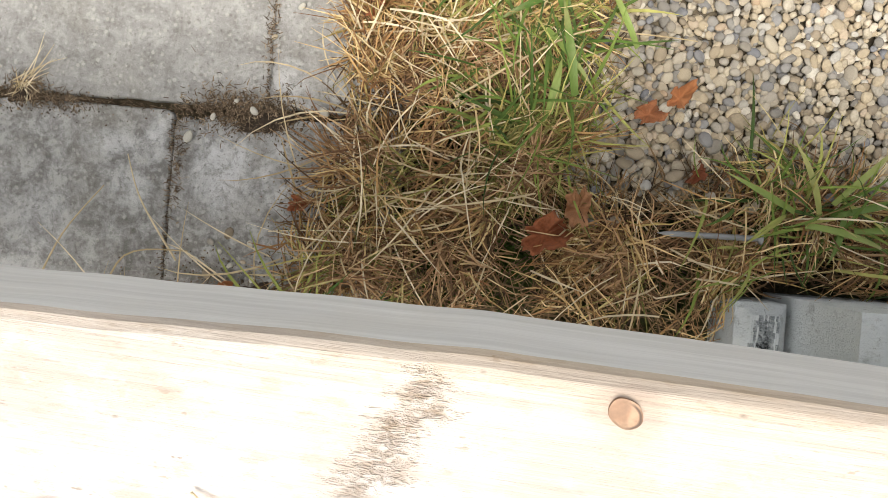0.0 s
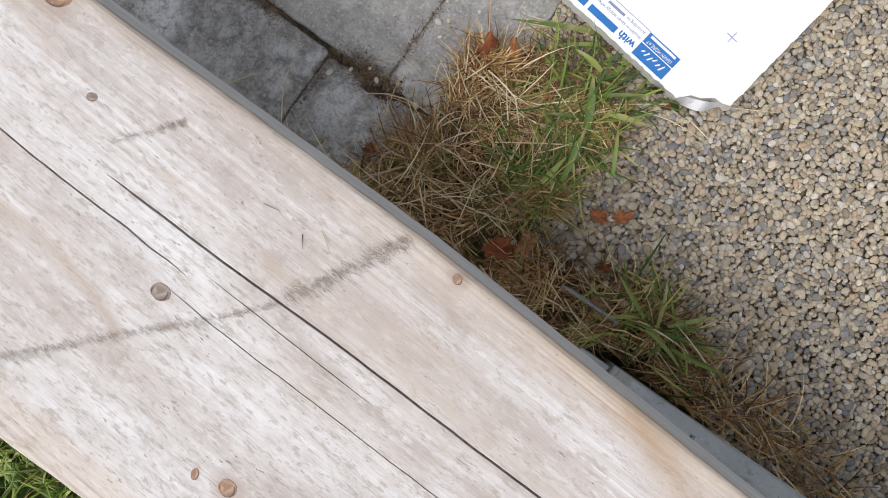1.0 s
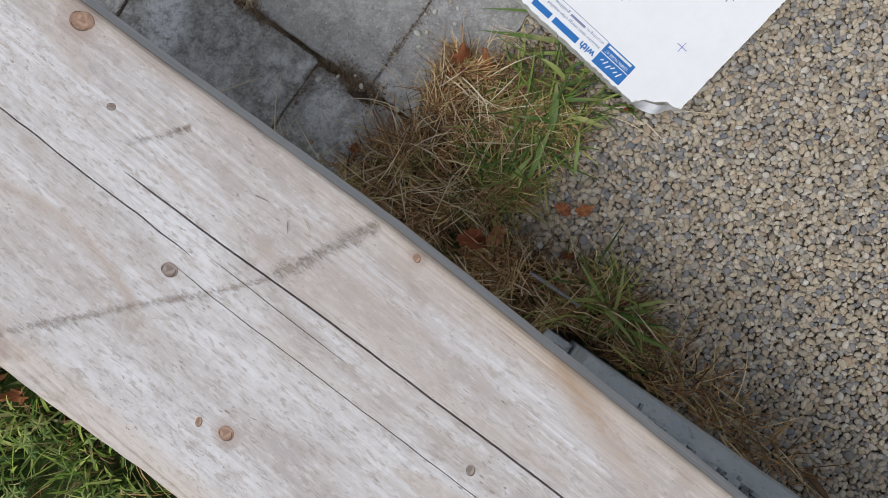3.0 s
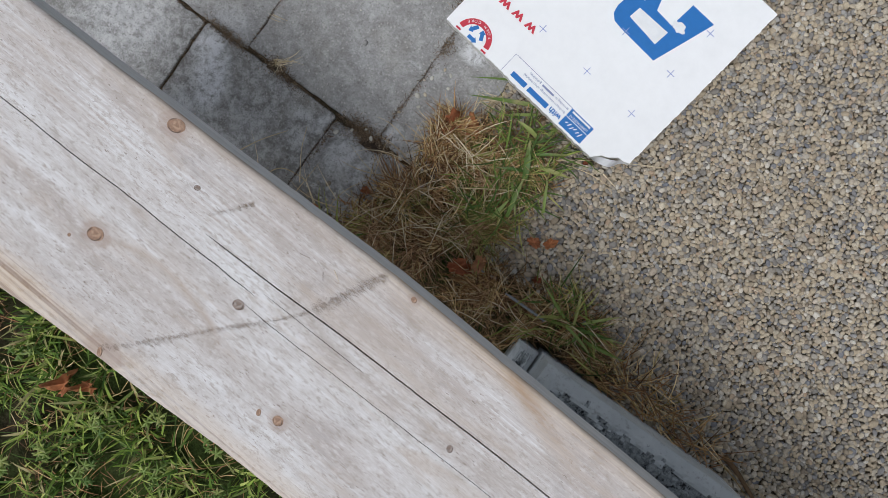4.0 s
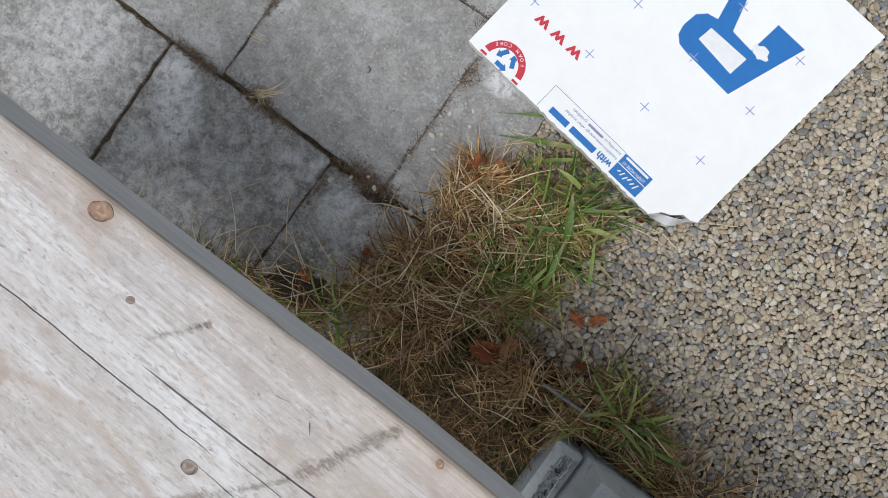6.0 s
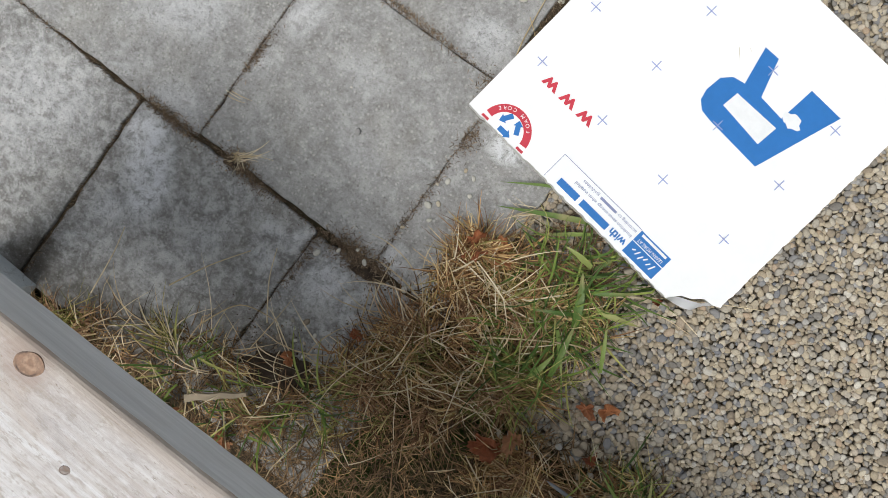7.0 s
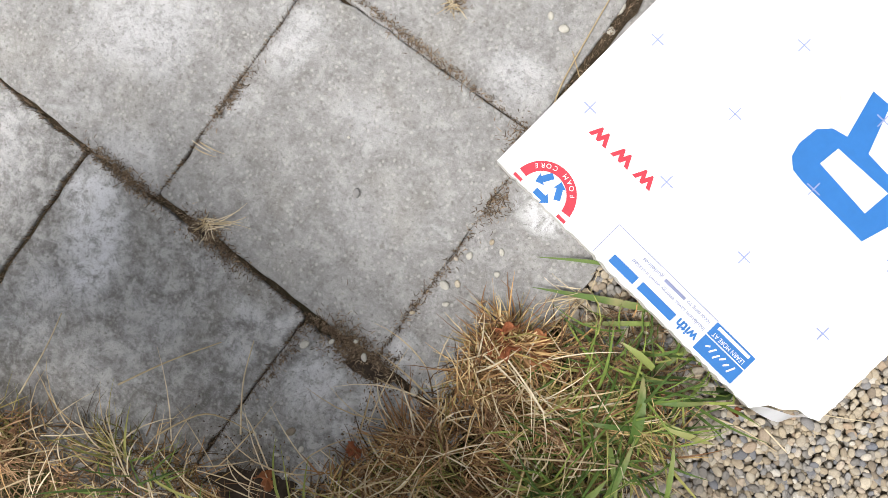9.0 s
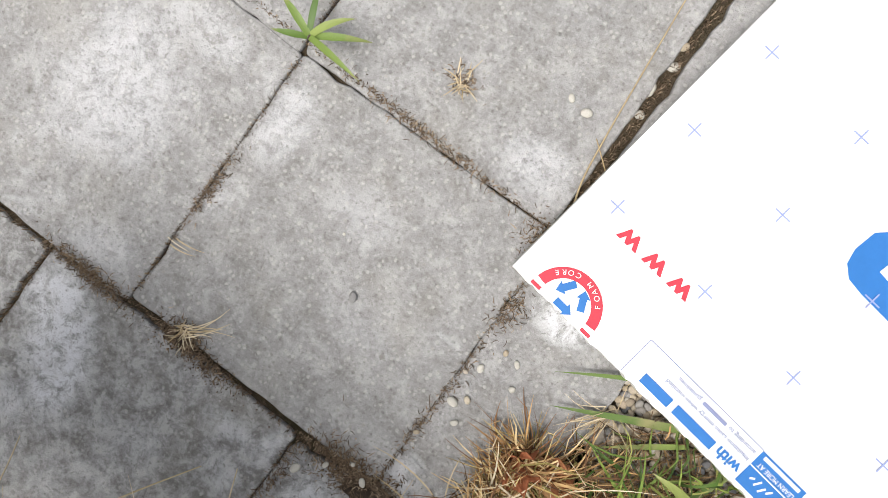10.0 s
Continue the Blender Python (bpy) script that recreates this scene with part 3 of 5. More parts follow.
def plank():
    """A wide board; three drying cracks run along it as real grooves."""
    xs = np.concatenate([np.linspace(-0.14, -0.1, 10), np.linspace(-0.09, 1.15, 311), np.linspace(1.17, 1.9, 30)])
    wig = lambda x, s, a: np.array([noise.noise((float(u) * 9, s, 0)) * a + noise.noise((float(u) * 45, s, 3)) * a * 0.35 for u in x])
    cracks = [  # y along x, half width, depth, start, end
        (np.interp(xs, [-1.2, 0.30, 0.36, 0.394, 0.433, 0.544, 0.723, 1.9], [-0.275, -0.262, -0.253, -0.2475, -0.2485, -0.245, -0.240, -0.228]) + wig(xs, 1, 0.0015), 0.0004, 0.009, 0.392, 2.5),
        (np.interp(xs, [-1.2, 0.086, 0.212, 0.399], [-0.252, -0.241, -0.2355, -0.2325]) + wig(xs, 5, 0.0022), 0.0007, 0.024, -2.0, 0.402),
        (np.interp(xs, [0.30, 0.419, 0.544, 0.9], [-0.2235, -0.2235, -0.2215, -0.2165]) + wig(xs, 9, 0.0008), 0.00035, 0.006, 0.41, 0.56),
        (np.interp(xs, [0.20, 0.316, 0.416, 0.517, 0.597, 0.775, 1.9], [-0.214, -0.212, -0.209, -0.204, -0.201, -0.1965, -0.185]) + wig(xs, 7, 0.0008), 0.0009, 0.018, 0.312, 2.5)]
    rows = []  # (y along x, z drop along x)
    flat = np.zeros_like(xs)

    def fill(a, b, count):
        for s in np.linspace(0, 1, count + 2)[1:-1]:
            rows.append((a + (b - a) * s, flat))

    back, front = BACK(xs) + wig(xs, 21, 0.0025), FRONT(xs) + wig(xs, 33, 0.0012)
    last = back
    for s, d in ((0.0, 0.006), (0.0006, 0.003), (0.002, 0.001), (0.005, 0.0002)):
        rows.append((back + s, flat + d * (1 + 0.5 * np.sin(xs * 31))))
    last = back + 0.005
    for i, (c, w, deep, x0, x1) in enumerate(cracks):
        on = np.clip((xs - x0) / 0.03, 0, 1) * np.clip((x1 - xs) / 0.03, 0, 1)
        fill(last, c - 0.002, 40 if i == 0 else 3)
        rows.extend([(c - w * (0.3 + 0.7 * on), 0.0001 * on), (c, deep * on), (c + w * (0.3 + 0.7 * on), 0.0001 * on)])
        last = c + 0.002
    fill(last, front - 0.007, 26)
    for s, d in ((0.007, 0.0003), (0.004, 0.0012), (0.0018, 0.003), (0.0006, 0.0055), (0.0, 0.009)):
        rows.append((front - s, flat + d * (1 + 0.10 * np.sin(xs * 23 + 1) + 0.10 * np.sin(xs * 71) + wig(xs, 55, 0.3))))
    rows.append((front + 0.0026, flat + 0.024))
    rows.append((front + 0.0045, flat + THICK - 0.002))
    rows.append((front + 0.0028, flat + THICK))
    rows.append((back + 0.002, flat + THICK))
    rows.append((back, flat + THICK - 0.002))
    nr, nx = len(rows), len(xs)
    verts = np.zeros((nr, nx, 3))
    for r, (y, d) in enumerate(rows):
        verts[r, :, 0], verts[r, :, 1], verts[r, :, 2] = xs, y, TOP - d
    bow = np.array([noise.noise((float(x) * 3, 0.0, 7)) * 0.0015 for x in xs])
    verts[:, :, 2] += bow
    grid = np.arange(nr * nx).reshape(nr, nx)
    faces, slots = [], []
    top_rows = nr - 5
    for r in range(nr):
        q = (r + 1) % nr
        a, b, c, d = grid[r, :-1], grid[r, 1:], grid[q, 1:], grid[q, :-1]
        faces.append(np.stack([a, b, c, d], 1))
        slots += [1 if (r >= top_rows - 2) else 0] * (nx - 1)
    faces = np.concatenate(faces)
    faces = [tuple(f) for f in faces] + [tuple(grid[:, 0]), tuple(reversed(grid[:, -1]))]
    me = mesh_of("plank", verts.reshape(-1, 3), faces, [M_WOOD, M_SIDE], False)
    me.polygons.foreach_set("material_index", slots + [1, 1])
    ob = thing("bench_plank", me, "wide weathered bleached wooden bench plank with long drying cracks", "bench")
    for i, (x, y, a, b) in enumerate(((0.203, -0.1345, 0.0125, 0.0100), (0.269, -0.176, 0.0042, 0.0040), (0.205, -0.297, 0.0110, 0.0105), (0.394, -0.253, 0.0078, 0.0075), (0.516, -0.330, 0.0075, 0.0070),
                                      (0.552, -0.1175, 0.0040, 0.0040), (0.692, -0.226, 0.0050, 0.0045), (0.492, -0.337, 0.0045, 0.0035), (0.297, -0.404, 0.0060, 0.0040), (0.180, -0.318, 0.0025, 0.0025))):
        n, rnd = 28, random.Random(i)
        vs, fs = [(0, 0, 0.0)], []
        for s, z in ((0.4, 0.0), (0.74, 0.0), (0.90, 0.0), (0.96, 0.0), (1.01, 0.0), (1.03, -0.0016)):
            vs += [(math.cos(2 * math.pi * j / n) * a * 0.88 * s * (1 + 0.10 * math.sin(4 * math.pi * j / n + i) + 0.015 * math.sin(10 * math.pi * j / n + 2 * i)), math.sin(2 * math.pi * j / n) * b * 0.88 * s * (1 + 0.10 * math.sin(4 * math.pi * j / n + i) + 0.015 * math.sin(10 * math.pi * j / n + 2 * i)), z) for j in range(n)]
        fs += [(0, 1 + j, 1 + (j + 1) % n) for j in range(n)]
        for l in range(5):
            fs += [(1 + l * n + j, 1 + (l + 1) * n + j, 1 + (l + 1) * n + (j + 1) % n, 1 + l * n + (j + 1) % n) for j in range(n)]
        part("knot", mesh_of("knot", vs, fs, M_GREYKNOT if i in (1, 3, 6) else M_KNOT, False), ob, "round greyish knot in the wood" if i in (1, 3, 6) else "round brown knot in the wood", pose(x, y, TOP + 0.0004 + noise.noise((x * 3, 0.0, 7)) * 0.0015, 0, 0, 15 * i))
    return ob


plank()


# ---- concrete blocks under the plank ----
def block_mesh(lx, ly, h, seed, chamfer=0.022, rough=0.004):
    """A cast concrete block: smooth chamfered rim, rough broken core on top."""
    nx, ny = 60, 34
    verts, faces = [], []
    for j in range(ny + 1):
        for i in range(nx + 1):
            x, y = lx * i / nx, ly * j / ny
            e = min(x, lx - x, y, ly - y)
            z = h - 0.012 * max(0.0, 1 - e / chamfer)
            if e > chamfer:
                z += rough * (noise.noise((x * 90 + seed, y * 90, 0)) + 0.6 * noise.noise((x * 210, y * 210, seed))) - 0.002
            verts.append((x, y, z))
    g = lambda i, j: j * (nx + 1) + i
    for j in range(ny):
        for i in range(nx):
            faces.append((g(i, j), g(i + 1, j), g(i + 1, j + 1), g(i, j + 1)))
    rim = [g(i, 0) for i in range(nx)] + [g(nx, j) for j in range(ny)] + [g(i, ny) for i in range(nx, 0, -1)] + [g(0, j) for j in range(ny, 0, -1)]
    base = len(verts)
    verts += [(verts[r][0], verts[r][1], 0.0) for r in rim]
    k = len(rim)
    for i in range(k):
        j = (i + 1) % k
        faces.append((base + i, base + j, rim[j], rim[i]))
    faces.append(tuple(reversed(range(base, base + k))))
    me = mesh_of("concrete_block", verts, faces, [M_BLOCK, M_CORE], False)
    core = [1 if min((i + 0.5) * lx / nx, lx - (i + 0.5) * lx / nx, (j + 0.5) * ly / ny, ly - (j + 0.5) * ly / ny) > chamfer * (1.25 + 0.9 * noise.noise((i * 0.35, j * 0.6, seed))) else 0 for j in range(ny) for i in range(nx)]
    me.polygons.foreach_set("material_index", core + [0] * (len(faces) - nx * ny))
    return me


BLOCK_LABEL = "blue-grey rough concrete block under the wooden plank"
lower = block_mesh(0.39, 0.19, 0.175, 3)
upper = block_mesh(0.39, 0.19, 0.262, 8)
small = block_mesh(0.042, 0.16, 0.075, 5, 0.010, 0.002)
for x, y in ((0.7896, -0.2916),):
    thing("concrete_block", lower, BLOCK_LABEL, "block", pose(x, y, -0.036, 0, 0, 3.5), "blocks under the plank")
    thing("concrete_block", upper, BLOCK_LABEL, "block", pose(x + 0.02, y - 0.075 if x > 0 else y + 0.02, 0.1385, 0, 0, 2), "blocks under the plank")
end = block_mesh(0.085, 0.11, 0.402, 6)
thing("concrete_block", end, BLOCK_LABEL, "block", pose(-0.137, -0.426, -0.001), "blocks under the plank")
thing("concrete_block", small, "small low blue-grey concrete block beside a taller one", "block", pose(0.741, -0.270, -0.034, 0, 0, 3.5), "blocks under the plank")


# ---- foam insulation board ----
BOARD = Matrix(((-0.9949, -0.101, 0, 0.6824), (0.101, -0.9949, 0, 0.2146), (0, 0, 1, 0.0), (0, 0, 0, 1)))  # x along the near edge, -y into the board
BOARD_Z, BOARD_T = 0.029, 0.019
LONG, WIDE = 0.415, 0.400


def insulation_board():
    rnd = random.Random(4)
    out = [(0.058, 0.0)]
    ragged = lambda a, b, n, d: [(a[0] + (b[0] - a[0]) * s + rnd.uniform(-d, d) * (b[1] != a[1]), a[1] + (b[1] - a[1]) * s + rnd.uniform(-d, d) * (b[0] != a[0])) for s in np.linspace(0, 1, n)[1:-1]]
    out += ragged((0.058, 0), (LONG, 0), 80, 0.0011) + [(LONG, 0.0), (LONG, -WIDE)] + [(0, -WIDE)]
    out += ragged((0, -WIDE), (0, -0.040), 70, 0.0008) + [(0.0, -0.040), (0.010, -0.035), (0.022, -0.034), (0.034, -0.022), (0.046, -0.016)]
    out = out[::-1]
    n = len(out)
    verts = [(x, y, z) for z in (0.0, BOARD_T - 0.001, BOARD_T) for x, y in out]
    faces = [tuple(range(n))] + [(l * n + i, l * n + (i + 1) % n, (l + 1) * n + (i + 1) % n, (l + 1) * n + i)[::-1] for l in (0, 1) for i in range(n)] + [tuple(reversed(range(2 * n, 3 * n)))]
    me = mesh_of("foam_board", verts, faces, [M_BOARD, M_FOAM], False)
    me.polygons.foreach_set("material_index", [0] + [1] * n + [0] * n + [0])
    bm = bmesh.new()
    bm.from_mesh(me)
    bmesh.ops.recalc_face_normals(bm, faces=bm.faces)
    bm.to_mesh(me)
    bm.free()
    board = thing("insulation_board", me, "white foam insulation board with blue and red print, torn corner", "insulation board", BOARD @ Matrix.Translation((0, 0, BOARD_Z - BOARD_T)))
    flap = [(0.058 - 0.058 * s + 0.004 * math.sin(9 * s), -0.040 * s + 0.010 * math.sin(3.1 * s) * (1 if r else -0.4), BOARD_T * (0.95 - 0.55 * r) + 0.002 * math.sin(14 * s + r)) for r in (0, 1) for s in np.linspace(0, 1, 12)]
    part("torn_foil", mesh_of("torn_foil", flap, [(i, i + 1, 13 + i, 12 + i) for i in range(11)], M_FOIL, True), board, "crumpled silver foil at the torn corner")
    top = BOARD_T + 0.0004

    def flat(name, pts, mat, label="", z=0.0):
        m = len(pts)
        vs = [(x, y, top + z) for x, y in pts] + [(x, y, top + z + 0.0002) for x, y in pts]
        fs = [tuple(range(m, 2 * m)), tuple(reversed(range(m)))] + [(i, (i + 1) % m, m + (i + 1) % m, m + i) for i in range(m)]
        return part(name, mesh_of(name, vs, fs, mat), board, label)

    def bar(name, x0, y0, x1, y1, w, mat, z=0.0):
        ln = math.hypot(x1 - x0, y1 - y0)
        ox, oy = -(y1 - y0) / ln * w / 2, (x1 - x0) / ln * w / 2
        return flat(name, [(x0 - ox, y0 - oy), (x1 - ox, y1 - oy), (x1 + ox, y1 + oy), (x0 + ox, y0 + oy)], mat, "", z)

    def words(text, x, y, size, mat, width=None, turn=0.0, bold=0.0, z=0.0006):
        cu = bpy.data.curves.new("lettering", "FONT")
        cu.body, cu.size, cu.offset, cu.extrude = text, size, bold, 0.0001
        tmp = new("lettering", cu)
        me = bpy.data.meshes.new_from_object(tmp.evaluated_get(bpy.context.evaluated_depsgraph_get()))
        bpy.data.objects.remove(tmp)
        bpy.data.curves.remove(cu)
        me.materials.clear()
        me.materials.append(mat)
        xs = [v.co.x for v in me.vertices]
        sx = (width / (max(xs) - min(xs))) if width else 1.0
        return part("lettering", me, board, "", Matrix.Translation((x, y, top + z)) @ Matrix.Rotation(turn, 4, "Z") @ Matrix.Diagonal((sx, 1, 1, 1)))

    # alignment crosses
    for i in range(5):
        for j in range(5):
            x, y = 0.060 + 0.1085 * i, -0.1045 - 0.0965 * j
            if x < LONG - 0.01 and y > -WIDE + 0.01:
                bar("cross_stroke", x - 0.0085, y, x + 0.0085, y, 0.0013, M_PALEINK, 0.0008)
                bar("cross_stroke", x, y + 0.0085, x, y - 0.0085, 0.0013, M_PALEINK, 0.0010)
    # label along the edge
    flat("blue_label", [(0.088, -0.004), (0.088, -0.040), (0.1405, -0.040), (0.1405, -0.004)][::-1], M_BLUE, "solid blue printed label")
    bar("label_rule", 0.088, -0.0235, 0.1405, -0.0235, 0.0012, M_WHITEINK, 0.0005)
    for k in range(6):  # a script mark, drawn as strokes
        x = 0.096 + 0.0065 * k
        bar("script_stroke", x, -0.019 + 0.002 * (k % 2), x + 0.004, -0.010 - 0.002 * (k % 3), 0.0018, M_WHITEINK, 0.0006)
    words("LEARN MORE AT", 0.0935, -0.0305, 0.0068, M_WHITEINK, 0.042)
    bar("web_address_bar", 0.0935, -0.0362, 0.136, -0.0362, 0.0036, M_WHITEINK, 0.0006)
    words("with", 0.1445, -0.0165, 0.0150, M_BLUE, 0.026, 0, 0.0004)
    bar("name_bar", 0.175, -0.0112, 0.222, -0.0112, 0.0095, M_BLUE, 0.0005)
    bar("name_bar", 0.228, -0.0112, 0.262, -0.0112, 0.0095, M_BLUE, 0.0005)
    words("Insulation saves energy when installed", 0.1445, -0.0265, 0.0065, M_GREYINK, 0.100)
    words("according to", 0.1445, -0.0350, 0.0065, M_GREYINK, 0.032)
    bar("small_name_bar", 0.180, -0.0330, 0.208, -0.0330, 0.0035, M_GREYINK, 0.0005)
    words("guidelines", 0.2115, -0.0350, 0.0065, M_GREYINK, 0.027)
    bar("label_frame", 0.1405, -0.0405, 0.280, -0.0405, 0.0008, M_GREYINK, 0.0003)
    bar("label_frame", 0.280, -0.0405, 0.280, -0.002, 0.0008, M_GREYINK, 0.0004)
    # round recycling mark
    cx, cy = 0.357, -0.006
    arc = [(cx - math.cos(a) * r, cy - math.sin(a) * r) for r, seq in ((0.036, np.linspace(0.12, math.pi - 0.12, 26)), (0.0255, np.linspace(math.pi - 0.12, 0.12, 26))) for a in seq]
    flat("red_arc", arc, M_RED)
    bar("red_dash", 0.3205, -0.003, 0.3315, -0.003, 0.0035, M_RED)
    bar("red_dash", 0.3825, -0.003, 0.3935, -0.003, 0.0035, M_RED)
    for i, ch in enumerate("FOAM CORE"):
        a = radians(40 + 12.6 * i)
        if ch != " ":
            words(ch, cx - math.cos(a) * 0.0335, cy - math.sin(a) * 0.0335, 0.0070, M_WHITEINK, None, a + math.pi / 2 + math.pi)
    for k in range(3):
        a = radians(90 + 120 * k)
        px, py = cx + 0.0115 * math.cos(a), cy - 0.010 + 0.0105 * math.sin(a)
        c, s = math.cos(a + math.pi / 2), math.sin(a + math.pi / 2)
        flat("recycling_arrow", [(px + c * u - s * v, py + s * u + c * v) for u, v in ((-0.009, -0.0035), (0.003, -0.0035), (0.003, -0.0065), (0.0105, 0.0), (0.003, 0.0065), (0.003, 0.0035), (-0.009, 0.0035))], M_BLUE)
    for k in range(3):
        words("w", 0.284 + 0.031 * k, -0.098, 0.0260, M_RED, 0.0245, 0, 0.0008)
    # large blue logo shape with a pale window and a scuffed hole
    flat("blue_logo_shape", [(0.098, -0.197), (0.180, -0.199), (0.196, -0.201), (0.207, -0.210), (0.211, -0.224), (0.209, -0.246), (0.198, -0.258), (0.182, -0.262), (0.196, -0.312), (0.174, -0.313), (0.155, -0.264),
                             (0.118, -0.262), (0.116, -0.313), (0.090, -0.313), (0.066, -0.313)][::-1], M_BLUE, "large blue printed logo shape")
    flat("logo_window", [(0.116, -0.219), (0.182, -0.224), (0.180, -0.247), (0.114, -0.249)][::-1], M_WHITEINK, "", 0.0005)
    rndt = random.Random(9)
    flat("scuff", [(0.107 + (0.014 + rndt.uniform(-0.004, 0.004)) * math.cos(a), -0.268 + (0.009 + rndt.uniform(-0.003, 0.003)) * math.sin(a)) for a in np.linspace(0, 2 * math.pi, 15)[:-1]], M_WHITEINK, "white scuffed patch", 0.0007)


insulation_board()



# ---- plants and litter ----
def under_board(x, y):
    dx, dy = x - 0.6824, y - 0.2146
    u, v = -0.9949 * dx + 0.101 * dy, 0.101 * dx + 0.9949 * dy
    return -0.006 < u < LONG + 0.006 and -0.006 < v < WIDE + 0.006


def on_block(x, y):
    return 0.735 < x < 1.20 and -0.46 < y < -0.096


def grow(name, poly, count, mat, label, seed, length, width, rise, droop, z=(0.0, 0.01), clumps=(), group_spread=0.05, keep=None, bend=0.8, wild=1.0, kinked=True):
    """Bent blades all over an outline, or round clump centres (x, y, share), as one object that nobody could count."""
    rnd = random.Random(seed)
    b = Blades()
    xs, ys = [p[0] for p in poly], [p[1] for p in poly]
    made = tries = 0
    while made < count and tries < count * 30:
        tries += 1
        if clumps:
            cx, cy, spread = rnd.choice(clumps)
            x, y = cx + rnd.gauss(0, spread), cy + rnd.gauss(0, spread)
            yaw = math.atan2(y - cy, x - cx) + rnd.gauss(0, wild)
        else:
            x, y, yaw = rnd.uniform(min(xs), max(xs)), rnd.uniform(min(ys), max(ys)), rnd.uniform(0, 2 * math.pi)
        if not inside(poly, x, y) or on_block(x, y) or (keep and not keep(x, y, rnd)):
            continue
        ln = rnd.uniform(*length)
        tip = (x + math.cos(yaw) * ln * 0.8, y + math.sin(yaw) * ln * 0.8)
        if on_block(*tip):
            continue
        n0 = len(b.v)
        b.add(x, y, rnd.uniform(*z), yaw, ln, rnd.uniform(*width), rnd.uniform(*rise), rnd.uniform(*droop), rnd.uniform(-0.5, 0.5), 5, rnd.gauss(0, bend), rnd if kinked else None)
        for i in range(n0, len(b.v)):
            if b.v[i][2] > 0.009 and under_board(b.v[i][0], b.v[i][1]):
                b.v[i] = (b.v[i][0], b.v[i][1], 0.005 + 0.004 * rnd.random())
        made += 1
    return thing(name, b.mesh(name, mat), label, "grass", kind="stuff")


HEAPS = [(0.45, 0.01, 0.04), (0.49, 0.04, 0.03), (0.425, -0.05, 0.033), (0.49, -0.06, 0.045), (0.52, 0.01, 0.03), (0.41, -0.12, 0.03), (0.37, -0.20, 0.03), (0.27, -0.245, 0.028), (0.18, -0.275, 0.025),
         (0.10, -0.30, 0.022), (0.02, -0.34, 0.02), (0.58, -0.07, 0.035), (0.66, -0.09, 0.03), (0.73, -0.05, 0.03), (0.82, -0.035, 0.028), (0.54, 0.10, 0.02), (0.415, 0.085, 0.022), (0.44, 0.115, 0.02)]
FRINGE = TANGLE[:5] + [(0.28, -0.185), (0.335, -0.12), (0.36, -0.01), (0.375, 0.08), (0.42, 0.30), (0.66, 0.42), (0.70, 0.33), (0.62, 0.22)] + TANGLE[12:]
PATCHY = lambda x, y, r: noise.noise((x * 17, y * 17, 4)) + 0.5 * noise.noise((x * 45, y * 45, 9)) > (0.17 if y < -0.17 else -0.12) + 0.35 * (r.random() - 0.5)
grow("thatch", TANGLE, 8500, M_THATCH, "matted dark brown dead grass thatch on earth", 11, (0.015, 0.06), (0.0006, 0.0017), (0.0, 0.5), (0.2, 1.2), (-0.030, 0.004))
def tufted(poly, count, seed):
    """Dry grass in small tufts that each lean their own way, sorted by colour into three heaps of stems."""
    rnd = random.Random(seed)
    kinds = {"golden": Blades(), "brown": Blades(), "olive": Blades()}
    made = 0
    while made < count:
        hx, hy, spread = rnd.choice(HEAPS)
        cx, cy = hx + rnd.gauss(0, spread * 1.25), hy + rnd.gauss(0, spread * 1.25)
        bare = ((cx - 0.30) / 0.055) ** 2 + ((cy + 0.195) / 0.032) ** 2 < 1
        if bare or not inside(poly, cx, cy) or on_block(cx, cy) or not PATCHY(cx, cy, rnd):
            continue
        made += 1
        green = 0.55 if cx > 0.50 and cy > -0.01 else 0.45 if cy < -0.2 and rnd.random() < 0.5 else 0.12
        b = kinds["olive" if rnd.random() < green else "golden" if noise.noise((cx * 21, cy * 21, 8)) + rnd.gauss(0, 0.25) > (0.12 if cy < -0.15 else -0.9 if cy > 0.06 else -0.02) else "brown"]
        lean, high = rnd.uniform(0, 2 * math.pi), rnd.uniform(-0.012, 0.016)
        reach = rnd.uniform(0.030, 0.080)
        for _ in range(rnd.randint(9, 30)):
            x, y, yaw = cx + rnd.gauss(0, 0.007), cy + rnd.gauss(0, 0.007), lean + rnd.gauss(0, 0.55)
            ln = reach * rnd.uniform(0.45, 1.1)
            if on_block(x, y) or on_block(x + math.cos(yaw) * ln * 0.8, y + math.sin(yaw) * ln * 0.8):
                continue
            n0 = len(b.v)
            b.add(x, y, high + rnd.uniform(-0.006, 0.006), yaw, ln, rnd.uniform(0.0006, 0.0019), rnd.uniform(0.05, 0.85), rnd.uniform(0.0, 1.0), rnd.uniform(-0.5, 0.5), 5, rnd.gauss(0, 0.3), rnd)
            for i in range(n0, len(b.v)):
                if b.v[i][2] > 0.009 and under_board(b.v[i][0], b.v[i][1]):
                    b.v[i] = (b.v[i][0], b.v[i][1], 0.005 + 0.004 * rnd.random())
    for kind, mat, label in (("golden", M_DRY, "tangled straw-coloured dry grass between paving and gravel"), ("brown", M_BROWN, "withered dark brown grass tufts on the earth"), ("olive", M_OLIVE, "half-dry olive green grass tufts among straw")):
        thing("dry_grass", kinds[kind].mesh("dry_grass", mat), label, "grass", kind="stuff")


